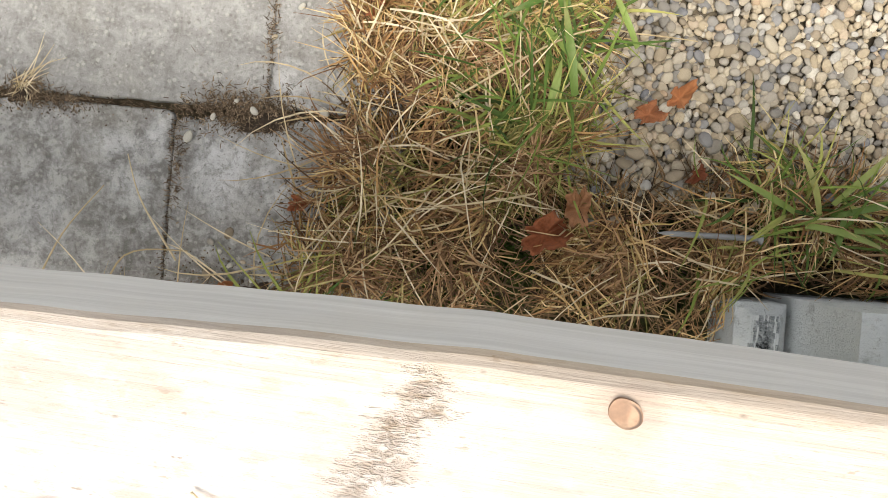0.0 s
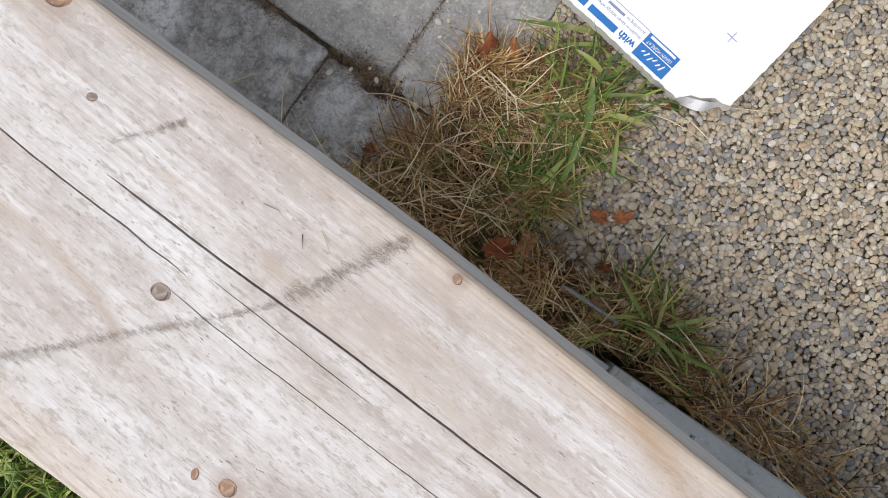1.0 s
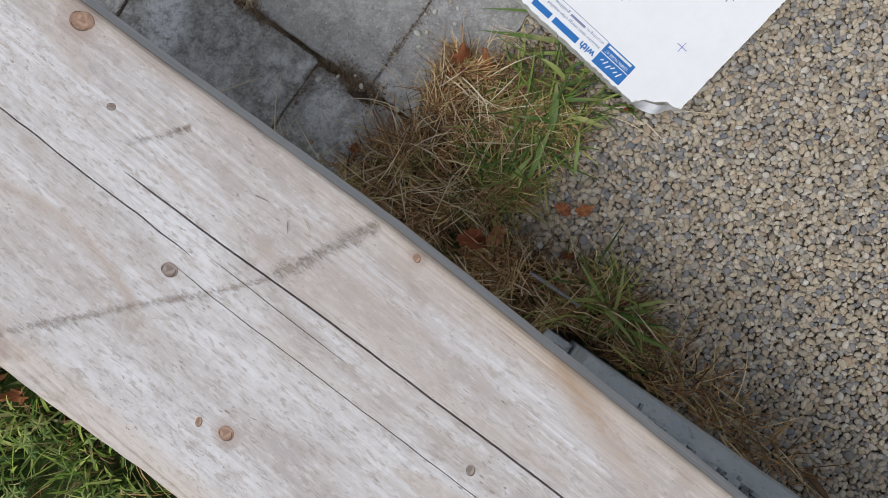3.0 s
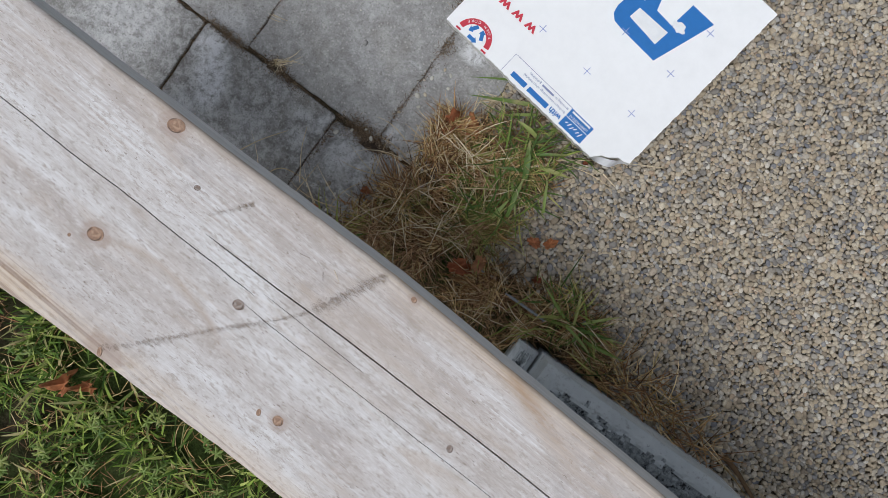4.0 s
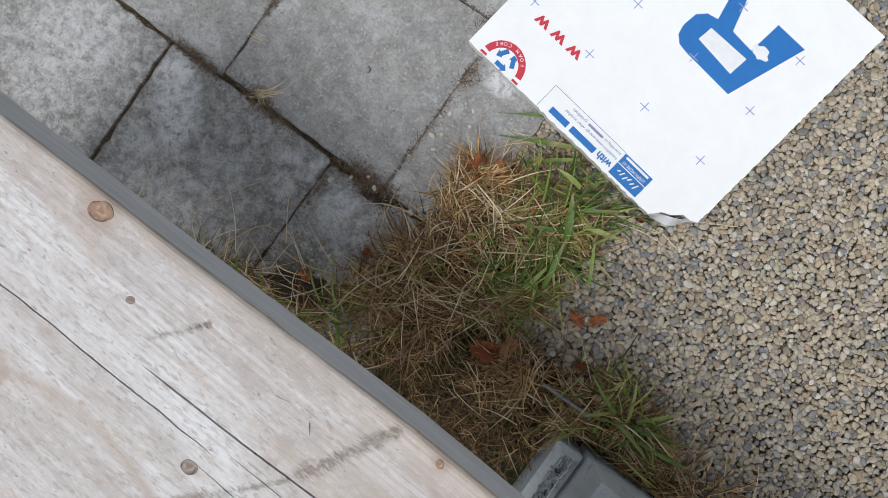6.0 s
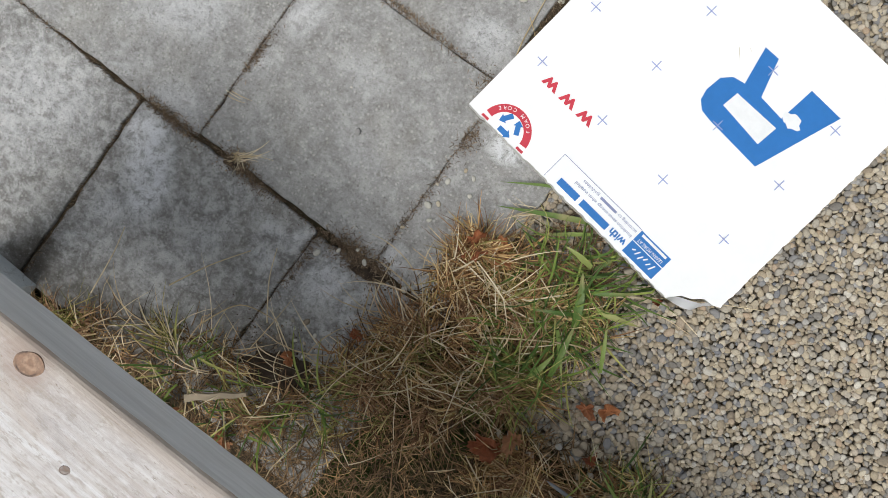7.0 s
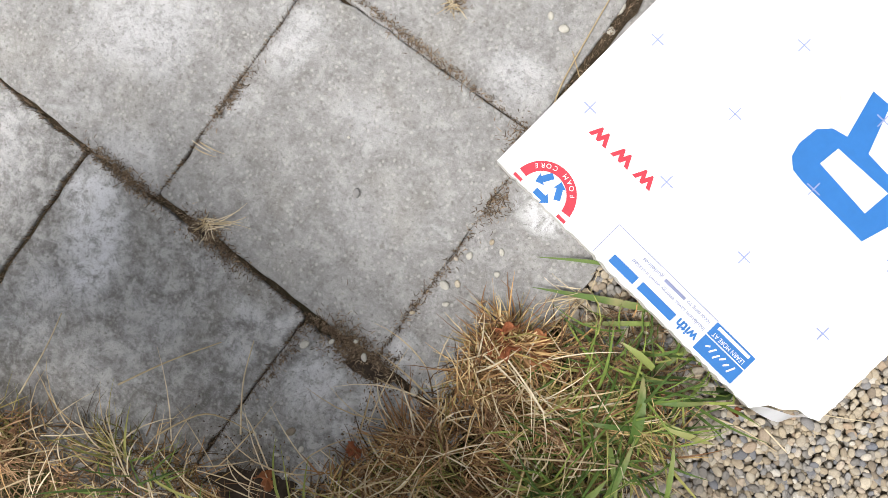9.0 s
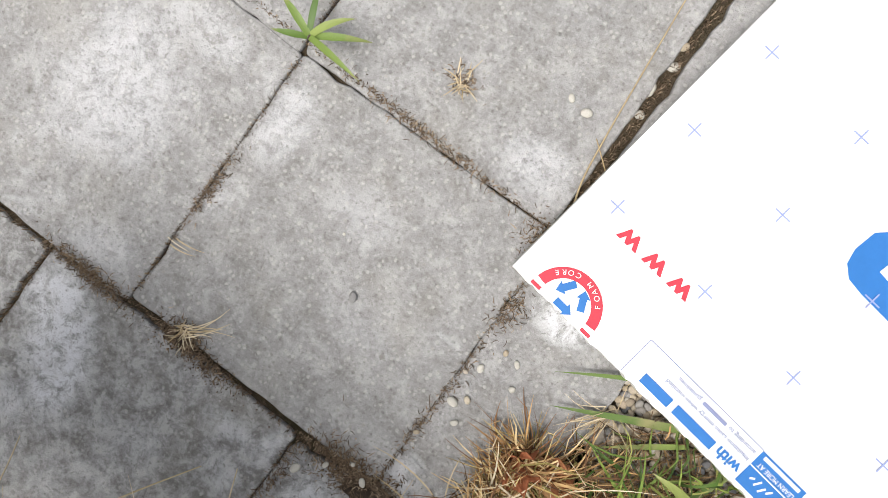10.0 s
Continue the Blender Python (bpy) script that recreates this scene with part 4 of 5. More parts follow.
tufted(FRINGE, 300, 12)
grow("dry_grass_mat", TANGLE, 2000, M_DRY, "low mat of flattened dry straw grass", 13, (0.010, 0.05), (0.0005, 0.0015), (0.0, 0.5), (0.1, 0.9), (-0.020, 0.006), keep=PATCHY, bend=0.2)
grow("pale_straw", FRINGE, 230, M_STRAW, "pale bleached straw stems lying on dry grass", 14, (0.03, 0.11), (0.0007, 0.0020), (0.05, 0.7), (0.1, 0.9), (0.005, 0.028), HEAPS, bend=0.3, wild=2.6)
GREENS = [(0.56, 0.07, 0.022), (0.545, 0.02, 0.02), (0.79, -0.035, 0.028), (0.74, -0.02, 0.025), (0.57, 0.13, 0.02), (0.36, -0.185, 0.02), (0.20, -0.27, 0.03), (0.30, -0.25, 0.03), (0.53, 0.14, 0.025), (0.50, 0.17, 0.02), (0.55, 0.19, 0.02), (0.52, 0.06, 0.03), (0.82, -0.045, 0.03), (0.78, -0.06, 0.025)]
grow("green_grass", FRINGE, 430, M_SHOOT, "short green grass shoots among dry straw", 15, (0.03, 0.10), (0.0010, 0.0036), (0.3, 1.2), (0.4, 1.6), (0.0, 0.02), GREENS, kinked=False, bend=0.5)
LAWN = [(-0.34, -1.15), (0.80, -1.15), (0.80, -0.42), (0.66, -0.41), (-0.20, -0.42), (-0.34, -0.42)]
grow("lawn_grass", LAWN, 4700, M_LAWN, "uneven green lawn grass with dead stems", 16, (0.02, 0.085), (0.0014, 0.0068), (0.3, 1.3), (0.1, 1.0), (-0.034, -0.012), bend=0.25, kinked=False,
     keep=lambda x, y, r: noise.noise((x * 13, y * 13, 2)) + 0.5 * noise.noise((x * 40, y * 40, 6)) > -0.04 + 0.3 * r.random())
grow("lawn_straw", LAWN, 1300, M_DRY, "dead brown grass stems in the lawn", 17, (0.03, 0.09), (0.001, 0.002), (0.0, 0.7), (0.3, 1.6), (-0.03, 0.0))

BESIDE = [(0.80, -0.094), (1.22, -0.094), (1.22, -0.045), (0.95, -0.01), (0.86, 0.0)]
grow("edge_straw", BESIDE, 260, M_DRY, "flattened dry straw lying between block and gravel", 19, (0.03, 0.09), (0.001, 0.0024), (0.05, 0.6), (0.2, 0.9), (0.0, 0.012), [(0.84, -0.07, 0.02), (0.90, -0.06, 0.02), (0.95, -0.055, 0.02), (1.02, -0.062, 0.02), (1.10, -0.064, 0.025)], bend=0.3, wild=1.5)
OVER = [(-0.05, -0.32), (0.06, -0.26), (0.20, -0.19), (0.30, -0.15), (0.34, 0.03), (0.37, 0.12), (0.42, 0.12), (0.42, -0.10), (0.25, -0.25), (0.0, -0.34)]
grow("stray_grass", OVER, 75, M_STRAW, "single dry grass stems leaning over the paving edge", 18, (0.05, 0.12), (0.0009, 0.0019), (0.2, 0.9), (0.3, 1.2), (0.0, 0.006), bend=0.6, kinked=False)
# fine brown debris packed in the joints
JOINTS = [((-0.60, -0.020), (-0.09, -0.018), 0.007), ((-0.09, -0.016), (0.0, -0.004), 0.008), ((0.0, -0.004), (0.22, -0.001), 0.006), ((0.215, 0.000), (0.305, 0.010), 0.014), ((-0.095, -0.015), (-0.075, -0.32), 0.007), ((0.214, -0.01), (0.225, -0.30), 0.006),
          ((0.0, 0.0), (-0.014, 0.285), 0.005), ((0.30, 0.025), (0.290, 0.27), 0.004), ((-0.6, 0.290), (0.285, 0.307), 0.006), ((0.29, 0.288), (0.42, 0.306), 0.010), ((0.283, 0.31), (0.268, 0.60), 0.010), ((-0.02, 0.30), (-0.03, 0.60), 0.005), ((0.272, 0.285), (0.295, 0.292), 0.014)]


def joint_debris():
    rnd, b = random.Random(21), Blades()
    for (x0, y0), (x1, y1), w in JOINTS:
        for _ in range(int(math.hypot(x1 - x0, y1 - y0) * w * 210000)):
            s = rnd.random()
            x, y = x0 + (x1 - x0) * s + rnd.gauss(0, w * 0.22), y0 + (y1 - y0) * s + rnd.gauss(0, w * 0.22)
            b.add(x, y, rnd.uniform(-0.010, 0.0005), rnd.uniform(0, 6.3), rnd.uniform(0.0015, 0.005), rnd.uniform(0.0004, 0.0010), rnd.uniform(-0.1, 0.25), rnd.uniform(0, 1.0), 0, 2)
    for cx, cy, sx, sy, count in ((0.272, 0.004, 0.020, 0.010, 520), (0.312, 0.006, 0.012, 0.010, 200), (0.066, 0.000, 0.013, 0.007, 260), (0.105, -0.006, 0.012, 0.004, 90), (-0.045, -0.010, 0.026, 0.005, 240), (0.286, 0.296, 0.012, 0.010, 260),
                                  (0.33, 0.300, 0.03, 0.006, 160), (0.222, -0.05, 0.004, 0.03, 90), (-0.004, 0.13, 0.004, 0.02, 90), (0.298, 0.10, 0.003, 0.05, 90), (0.296, 0.225, 0.006, 0.012, 90), (0.13, 0.303, 0.05, 0.004, 160), (0.122, 0.364, 0.009, 0.006, 60)):
        for _ in range(count * 2):
            b.add(cx + rnd.gauss(0, sx), cy + rnd.gauss(0, sy), rnd.uniform(0.0, 0.006) * rnd.random(), rnd.uniform(0, 6.3), rnd.uniform(0.002, 0.008), rnd.uniform(0.0003, 0.0009), rnd.uniform(-0.1, 0.5), rnd.uniform(0, 1.4), 0, 3, rnd.gauss(0, 0.8))
    thing("joint_litter", b.mesh("joint_litter", M_JOINT), "fine brown plant litter packed in paving joints", "litter", kind="stuff")


joint_debris()


def blade_mesh(length, width, rise, droop, bend, clamp=None, at=None):
    b = Blades()
    b.add(0, 0, 0.004, 0, length, width, rise, droop, 0.15, 9, bend)
    if clamp:
        b.v = [(x, y, min(z, clamp)) for x, y, z in b.v]
    return b.mesh("grass_blade", M_BLADE)


def grass_clump(blades, label, seed):
    """Broad green blades, each a mesh of its own, that fan out of one root."""
    rnd = random.Random(seed)
    root = thing("grass_clump", None, label, "grass", pose(blades[0][0], blades[0][1], 0.0), "broad grass clumps")
    for x0, y0, x1, y1, w in blades:
        ln, yaw = math.hypot(x1 - x0, y1 - y0) * 1.06, math.atan2(y1 - y0, x1 - x0)
        low = under_board(x0, y0) or under_board(x1, y1) or under_board((x0 + x1) / 2, (y0 + y1) / 2)
        me = blade_mesh(ln, w, 0.08 if low else rnd.uniform(0.35, 0.6), 0.12 if low else rnd.uniform(0.7, 1.1), rnd.gauss(0, 0.15), 0.0085 if low else None)
        part("grass_blade", me, root, "", pose(x0 - blades[0][0], y0 - blades[0][1], 0.0 if low else 0.022, 0, 0, math.degrees(yaw)))
    return root


W1, W2 = 0.0085, 0.006
grass_clump([(0.498, 0.236, 0.450, 0.300, 0.0115), (0.526, 0.287, 0.450, 0.369, W1), (0.532, 0.292, 0.481, 0.394, W1), (0.503, 0.290, 0.367, 0.218, W2), (0.515, 0.250, 0.387, 0.184, W1), (0.505, 0.228, 0.443, 0.180, W2),
             (0.525, 0.314, 0.524, 0.383, W1), (0.567, 0.321, 0.523, 0.417, W2), (0.578, 0.308, 0.574, 0.388, W2), (0.528, 0.191, 0.483, 0.195, W1)], "broad-bladed green grass clump at the edge of the paving", 31)
grass_clump([(0.620, 0.310, 0.684, 0.364, W1), (0.605, 0.316, 0.608, 0.430, W2), (0.624, 0.318, 0.684, 0.443, W1), (0.618, 0.292, 0.674, 0.306, W1), (0.602, 0.328, 0.626, 0.382, W2), (0.623, 0.268, 0.662, 0.279, W2)],
            "green grass clump fanning over the gravel", 32)
grass_clump([(0.560, 0.117, 0.522, 0.182, 0.0125), (0.535, 0.182, 0.567, 0.313, W1), (0.567, 0.152, 0.623, 0.168, W1), (0.576, 0.046, 0.553, 0.126, W1), (0.623, 0.092, 0.582, 0.150, W2), (0.556, 0.028, 0.560, 0.075, W1),
             (0.545, 0.10, 0.59, 0.055, W2), (0.55, 0.13, 0.50, 0.10, W2), (0.54, 0.16, 0.60, 0.20, W2)], "green and straw-tipped grass clump beside the gravel", 33)
grass_clump([(-0.012, 0.305, -0.055, 0.322, 0.008), (-0.010, 0.306, 0.012, 0.345, 0.008), (-0.010, 0.304, 0.056, 0.300, 0.007), (-0.012, 0.306, -0.030, 0.352, 0.007), (-0.008, 0.306, 0.040, 0.335, 0.008), (-0.012, 0.303, -0.040, 0.285, 0.007)],
            "small green weed with broad blades in a paving joint", 34)
grass_clump([(0.80, -0.03, 0.88, 0.0, W2), (0.80, -0.02, 0.84, 0.04, W2), (0.79, -0.03, 0.76, 0.03, W2), (0.78, -0.04, 0.85, -0.045, W2), (0.81, -0.03, 0.80, -0.07, W2), (0.77, -0.03, 0.70, -0.01, W2), (0.82, -0.04, 0.90, -0.03, W2)],
            "green grass clump beside the concrete block", 35)


def dry_tuft(x, y, yaw, spread, count, length, label, seed, low=False):
    rnd, b = random.Random(seed), Blades()
    for _ in range(count):
        a = yaw + rnd.gauss(0, spread)
        b.add(rnd.gauss(0, 0.004), rnd.gauss(0, 0.004), 0.002, a, rnd.uniform(0.5, 1) * length, rnd.uniform(0.0005, 0.0012), 0.05 if low else rnd.uniform(0.1, 0.6), 0.05 if low else rnd.uniform(0.2, 0.9), 0, 6, rnd.gauss(0, 0.3))
    if low:
        b.v = [(p[0], p[1], min(p[2], 0.008)) for p in b.v]
    thing("dry_tuft", b.mesh("dry_tuft", M_STRAW), label, "grass", pose(x, y, 0.0), "dry tufts")


dry_tuft(0.066, 0.006, 0.75, 0.22, 9, 0.058, "small dry straw tuft in a paving joint", 41)
dry_tuft(0.062, 0.006, -1.6, 1.2, 26, 0.020, "short brown withered tuft in a paving joint", 42)
dry_tuft(-0.002, 0.069, 0.03, 0.06, 3, 0.040, "few dry straws in a paving joint", 43)
dry_tuft(0.122, 0.364, 0.4, 2.5, 22, 0.022, "small withered dry tuft on the paving", 44)
dry_tuft(0.470, 0.575, -2.4, 1.6, 70, 0.090, "spreading bleached dry grass tuft on gravel", 45)
dry_tuft(0.430, 0.205, -2.2, 0.8, 24, 0.055, "dry straw tuft lying over a paving slab", 46, False)
dry_tuft(0.440, 0.285, 2.6, 0.9, 40, 0.060, "dry straw tuft at the paving edge", 47, True)


def tube(pts, r, mat, name, label, category, group=""):
    """A thin round stem along a line of points, tapered to its end."""
    n, vs, fs = 6, [], []
    pts = [Vector(p) for p in pts]
    smooth = []
    for i in range(len(pts) - 1):
        p0, p1, p2, p3 = pts[max(i - 1, 0)], pts[i], pts[i + 1], pts[min(i + 2, len(pts) - 1)]
        for s in np.linspace(0, 1, 7)[: 6 if i < len(pts) - 2 else 7]:
            s = float(s)
            smooth.append(0.5 * (2 * p1 + (p2 - p0) * s + (2 * p0 - 5 * p1 + 4 * p2 - p3) * s * s + (3 * p1 - p0 - 3 * p2 + p3) * s ** 3))
    for i, p in enumerate(smooth):
        d = (smooth[min(i + 1, len(smooth) - 1)] - smooth[max(i - 1, 0)]).normalized()
        a = d.cross(Vector((0, 0, 1))).normalized()
        b = a.cross(d)
        rr = r * (1 - 0.55 * i / len(smooth))
        vs += [tuple(p + (a * math.cos(2 * math.pi * k / n) + b * math.sin(2 * math.pi * k / n)) * rr) for k in range(n)]
    for i in range(len(smooth) - 1):
        fs += [(i * n + k, i * n + (k + 1) % n, (i + 1) * n + (k + 1) % n, (i + 1) * n + k) for k in range(n)]
    fs += [tuple(reversed(range(n))), tuple(range(len(vs) - n, len(vs)))]
    return thing(name, mesh_of(name, vs, fs, mat, True), label, category, None, group)


STEM = "long thin pale dry grass stem lying on the ground"
for line in ([(0.435, 0.312, 0.003), (0.38, 0.325, 0.004), (0.325, 0.345, 0.003), (0.298, 0.37, 0.003), (0.257, 0.40, 0.004)], [(0.302, 0.296, 0.003), (0.275, 0.35, 0.004), (0.262, 0.41, 0.005), (0.242, 0.54, 0.004), (0.232, 0.61, 0.003)],
             [(0.567, 0.172, 0.008), (0.65, 0.235, 0.007), (0.743, 0.292, 0.008)], [(0.593, 0.184, 0.009), (0.64, 0.200, 0.008), (0.686, 0.205, 0.007)], [(0.662, 0.216, 0.007), (0.694, 0.211, 0.007)],
             [(0.475, 0.032, 0.036), (0.570, 0.097, 0.032), (0.63, 0.108, 0.014), (0.677, 0.109, 0.008)], [(0.93, -0.058, 0.004), (1.06, -0.052, 0.006), (1.22, -0.062, 0.004)], [(0.95, -0.045, 0.006), (1.08, -0.060, 0.008), (1.30, -0.055, 0.004)],
             [(0.88, -0.03, 0.012), (0.97, -0.055, 0.010), (1.10, -0.035, 0.006)], [(0.90, -0.05, 0.008), (0.95, -0.02, 0.008), (1.02, 0.0, 0.006)], [(0.10, -0.19, 0.01), (0.13, -0.13, 0.02), (0.16, -0.08, 0.012)], [(0.02, -0.27, 0.01), (0.02, -0.2, 0.03), (0.01, -0.16, 0.03)],
             [(0.24, -0.14, 0.02), (0.21, -0.09, 0.035), (0.19, -0.05, 0.03)], [(0.17, -0.20, 0.02), (0.20, -0.14, 0.035), (0.25, -0.13, 0.02)]):
    tube(line, 0.0011, M_STRAW, "straw", STEM, "straw", "long loose straws")
tube([(1.150, -0.045, 0.004), (1.19, -0.055, 0.005), (1.26, -0.082, 0.004)], 0.006, M_THATCH, "stick", "dark rotten stick lying on gravel by a block", "stick")
tube([(0.458, -0.149, TOP + 0.0014), (0.464, -0.152, TOP + 0.003), (0.470, -0.156, TOP + 0.0014)], 0.0004, M_STRAW, "twig", "tiny pale twig lying on the plank", "twig", "bits on the plank")
tube([(0.414, -0.159, TOP + 0.0012), (0.419, -0.158, TOP + 0.0018), (0.426, -0.156, TOP + 0.0012)], 0.0003, M_THATCH, "twig", "tiny dark twig lying on the plank", "twig", "bits on the plank")
tube([(0.449, -0.159, TOP + 0.0012), (0.452, -0.163, TOP + 0.0016), (0.455, -0.167, TOP + 0.0012)], 0.0003, M_THATCH, "twig", "tiny dark twig lying on the plank", "twig", "bits on the plank")


def wood_chip():
    bm = bmesh.new()
    bmesh.ops.create_cube(bm, size=1.0, matrix=Matrix.Diagonal((0.088, 0.010, 0.005, 1)))
    bmesh.ops.subdivide_edges(bm, edges=bm.edges[:], cuts=4, use_grid_fill=True)
    for v in bm.verts:
        v.co.y *= 0.75 - 5.0 * v.co.x
        v.co += Vector((0, noise.noise(v.co * 60) * 0.003, noise.noise(v.co * 45 + Vector((3, 0, 0))) * 0.003))
    me = bpy.data.meshes.new("wood_chip")
    bm.to_mesh(me)
    bm.free()
    me.materials.append(M_CHIP)
    thing("wood_chip", me, "narrow weathered wood splinter lying on dry grass", "wood chip", pose(0.250, -0.257, 0.034, 4, -3, 44))


wood_chip()


def soil_patch(cx, cy, rx, ry, h, seed, turn):
    """A thin, ragged spill of crumbly dark soil."""
    n, m = 48, 14
    vs, fs = [(0, 0, h)], []
    for k in range(1, m + 1):
        s = k / m
        for i in range(n):
            a = 2 * math.pi * i / n
            edge = 1 + 0.30 * noise.noise((math.cos(a) * 2.2, math.sin(a) * 2.2, seed)) + 0.16 * noise.noise((math.cos(a) * 7, math.sin(a) * 7, seed))
            x, y = rx * s * edge * math.cos(a), ry * s * edge * math.sin(a)
            z = h * (1 - s ** 2) + (0.0025 * noise.noise((x * 130, y * 130, seed)) + 0.0015 * noise.noise((x * 330, y * 330, seed))) * (1 - s ** 6) - 0.001 * s
            vs.append((x, y, z))
    fs += [(0, 1 + i, 1 + (i + 1) % n) for i in range(n)]
    for k in range(m - 1):
        fs += [(1 + k * n + i, 1 + (k + 1) * n + i, 1 + (k + 1) * n + (i + 1) % n, 1 + k * n + (i + 1) % n) for i in range(n)]
    thing("soil_patch", mesh_of("soil_patch", vs, fs, M_DARK, True), "dark crumbly soil spilled over the paving edge", "soil", pose(cx, cy, 0.001, 0, 0, turn), "soil spills", "stuff")


M_DARK = plain("dark_soil", (0.055, 0.042, 0.032), 0.95, 0.1, 0.0, 0.6, 180.0)
soil_patch(0.292, -0.190, 0.055, 0.030, 0.006, 1, 25)
soil_patch(0.300, -0.004, 0.030, 0.011, 0.003, 3, 10)
soil_patch(0.288, 0.297, 0.014, 0.011, 0.003, 4, 40)
soil_patch(0.062, -0.004, 0.016, 0.008, 0.003, 5, 10)


def nail():
    """A ribbed galvanised spike with a flat head."""
    prof = [(0.0, 0.0), (0.0052, 0.0), (0.0055, 0.0008), (0.0050, 0.0016), (0.0024, 0.0024)]
    prof += [(0.0024 + (0.0003 if i % 2 else 0.0), 0.004 + 0.0022 * i) for i in range(32)] + [(0.0018, 0.079), (0.0, 0.086)]
    n, vs, fs = 12, [], []
    for r, x in prof:
        vs += [(x, r * math.cos(2 * math.pi * k / n), r * math.sin(2 * math.pi * k / n)) for k in range(n)]
    for i in range(len(prof) - 1):
        fs += [(i * n + k, (i + 1) * n + k, (i + 1) * n + (k + 1) % n, i * n + (k + 1) % n) for k in range(n)]
    thing("steel_nail", mesh_of("steel_nail", vs, fs, M_STEEL, True), "long galvanised steel nail lying in grass", "nail", pose(0.744, -0.056, 0.032, 0, 1, 183.7))


nail()


def dead_leaf_mesh(size, lobes, seed, curl, mat):
    """A curled, lobed dead leaf with a raised midrib."""
    rnd, n, rings = random.Random(seed), 44, 5
    vs, fs = [(0, 0, 0.001)], []
    ph = [rnd.uniform(0, 6.3) for _ in range(4)]
    for k in range(1, rings + 1):
        s = k / rings
        for i in range(n):
            a = 2 * math.pi * i / n
            r = size * 0.5 * (0.80 + 0.10 * math.cos(lobes * a + ph[0]) + 0.08 * math.cos((2 * lobes + 1) * a + ph[1]) + 0.08 * math.sin(11 * a + ph[2]) + 0.05 * math.sin(19 * a + ph[3]))
            x, y = r * s * math.cos(a) * 1.25, r * s * math.sin(a) * 0.85
            z = curl * size * (s ** 1.6) * (0.6 * math.sin(2 * a + ph[3]) + 0.45 * math.cos(3 * a + ph[1]) + 0.25 * math.sin(7 * a + ph[2]) + 0.5) + 0.0012 * math.cos(a * lobes * 2) * s
            vs.append((x, y, z))
    fs += [(0, 1 + i, 1 + (i + 1) % n) for i in range(n)]
    for k in range(rings - 1):
        fs += [(1 + k * n + i, 1 + (k + 1) * n + i, 1 + (k + 1) * n + (i + 1) % n, 1 + k * n + (i + 1) % n) for i in range(n)]
    top = len(vs)
    vs += [(x, y, z - 0.0005) for x, y, z in vs]
    fs += [tuple(q + top for q in reversed(f)) for f in fs]
    edge = 1 + (rings - 1) * n
    fs += [(edge + i, edge + top + i, edge + top + (i + 1) % n, edge + (i + 1) % n) for i in range(n)]
    return mesh_of("dead_leaf", vs, fs, mat, True)


LEAVES = [(0.566, -0.075, 0.034, 0.042, 30, "large curled brown dead leaf on dry grass"), (0.590, -0.050, 0.032, 0.032, 100, "folded reddish brown dead leaf on dry grass"), (0.668, 0.058, 0.008, 0.026, 60, "small orange dead leaf on gravel"),
          (0.644, 0.042, 0.007, 0.026, 10, "small dark red dead leaf on gravel"), (0.392, 0.116, 0.008, 0.048, 70, "red-brown dead leaf at the edge of the paving"), (0.426, 0.134, 0.012, 0.042, 150, "pale orange dead leaf by red-brown leaf"),
          (0.464, 0.406, 0.004, 0.034, 20, "orange dead leaf lying by the paving"), (0.609, 0.228, 0.006, 0.012, 0, "tiny red dead leaf on gravel"), (0.627, 0.212, 0.006, 0.012, 50, "tiny brown dead leaf on gravel"),
          (0.125, -0.715, 0.020, 0.050, 80, "curled orange-brown dead leaf on the lawn"), (0.165, -0.690, 0.020, 0.036, 20, "small orange-brown dead leaf on the lawn"), (0.203, -0.322, 0.020, 0.028, 40, "orange-brown dead leaf in dry grass"),
          (0.291, -0.161, 0.014, 0.022, 0, "small orange dead leaf in dry grass"), (0.293, -0.306, 0.016, 0.032, 120, "brown dead leaf in dry grass"), (0.479, 0.514, 0.004, 0.030, 70, "faded brown dead leaf under bleached straw"),
          (0.500, 0.455, 0.004, 0.024, 10, "faded orange dead leaf on gravel"), (0.395, 0.619, 0.004, 0.022, 30, "small orange dead leaf by the paving"), (0.345, -0.075, 0.012, 0.020, 15, "small red-brown dead leaf by the paving"), (0.690, -0.005, 0.008, 0.020, 75, "small red-brown dead leaf at the gravel edge")]
for i, (x, y, z, size, turn, label) in enumerate(LEAVES):
    thing("dead_leaf", dead_leaf_mesh(size, 3 + i % 3, 60 + i, 0.10 if under_board(x, y) else 0.60, M_ORANGE if "orange" in label else M_DEAD), label, "leaf", pose(x, y, z if not under_board(x, y) else 0.003, 0, 0, turn), "fallen dead leaves")


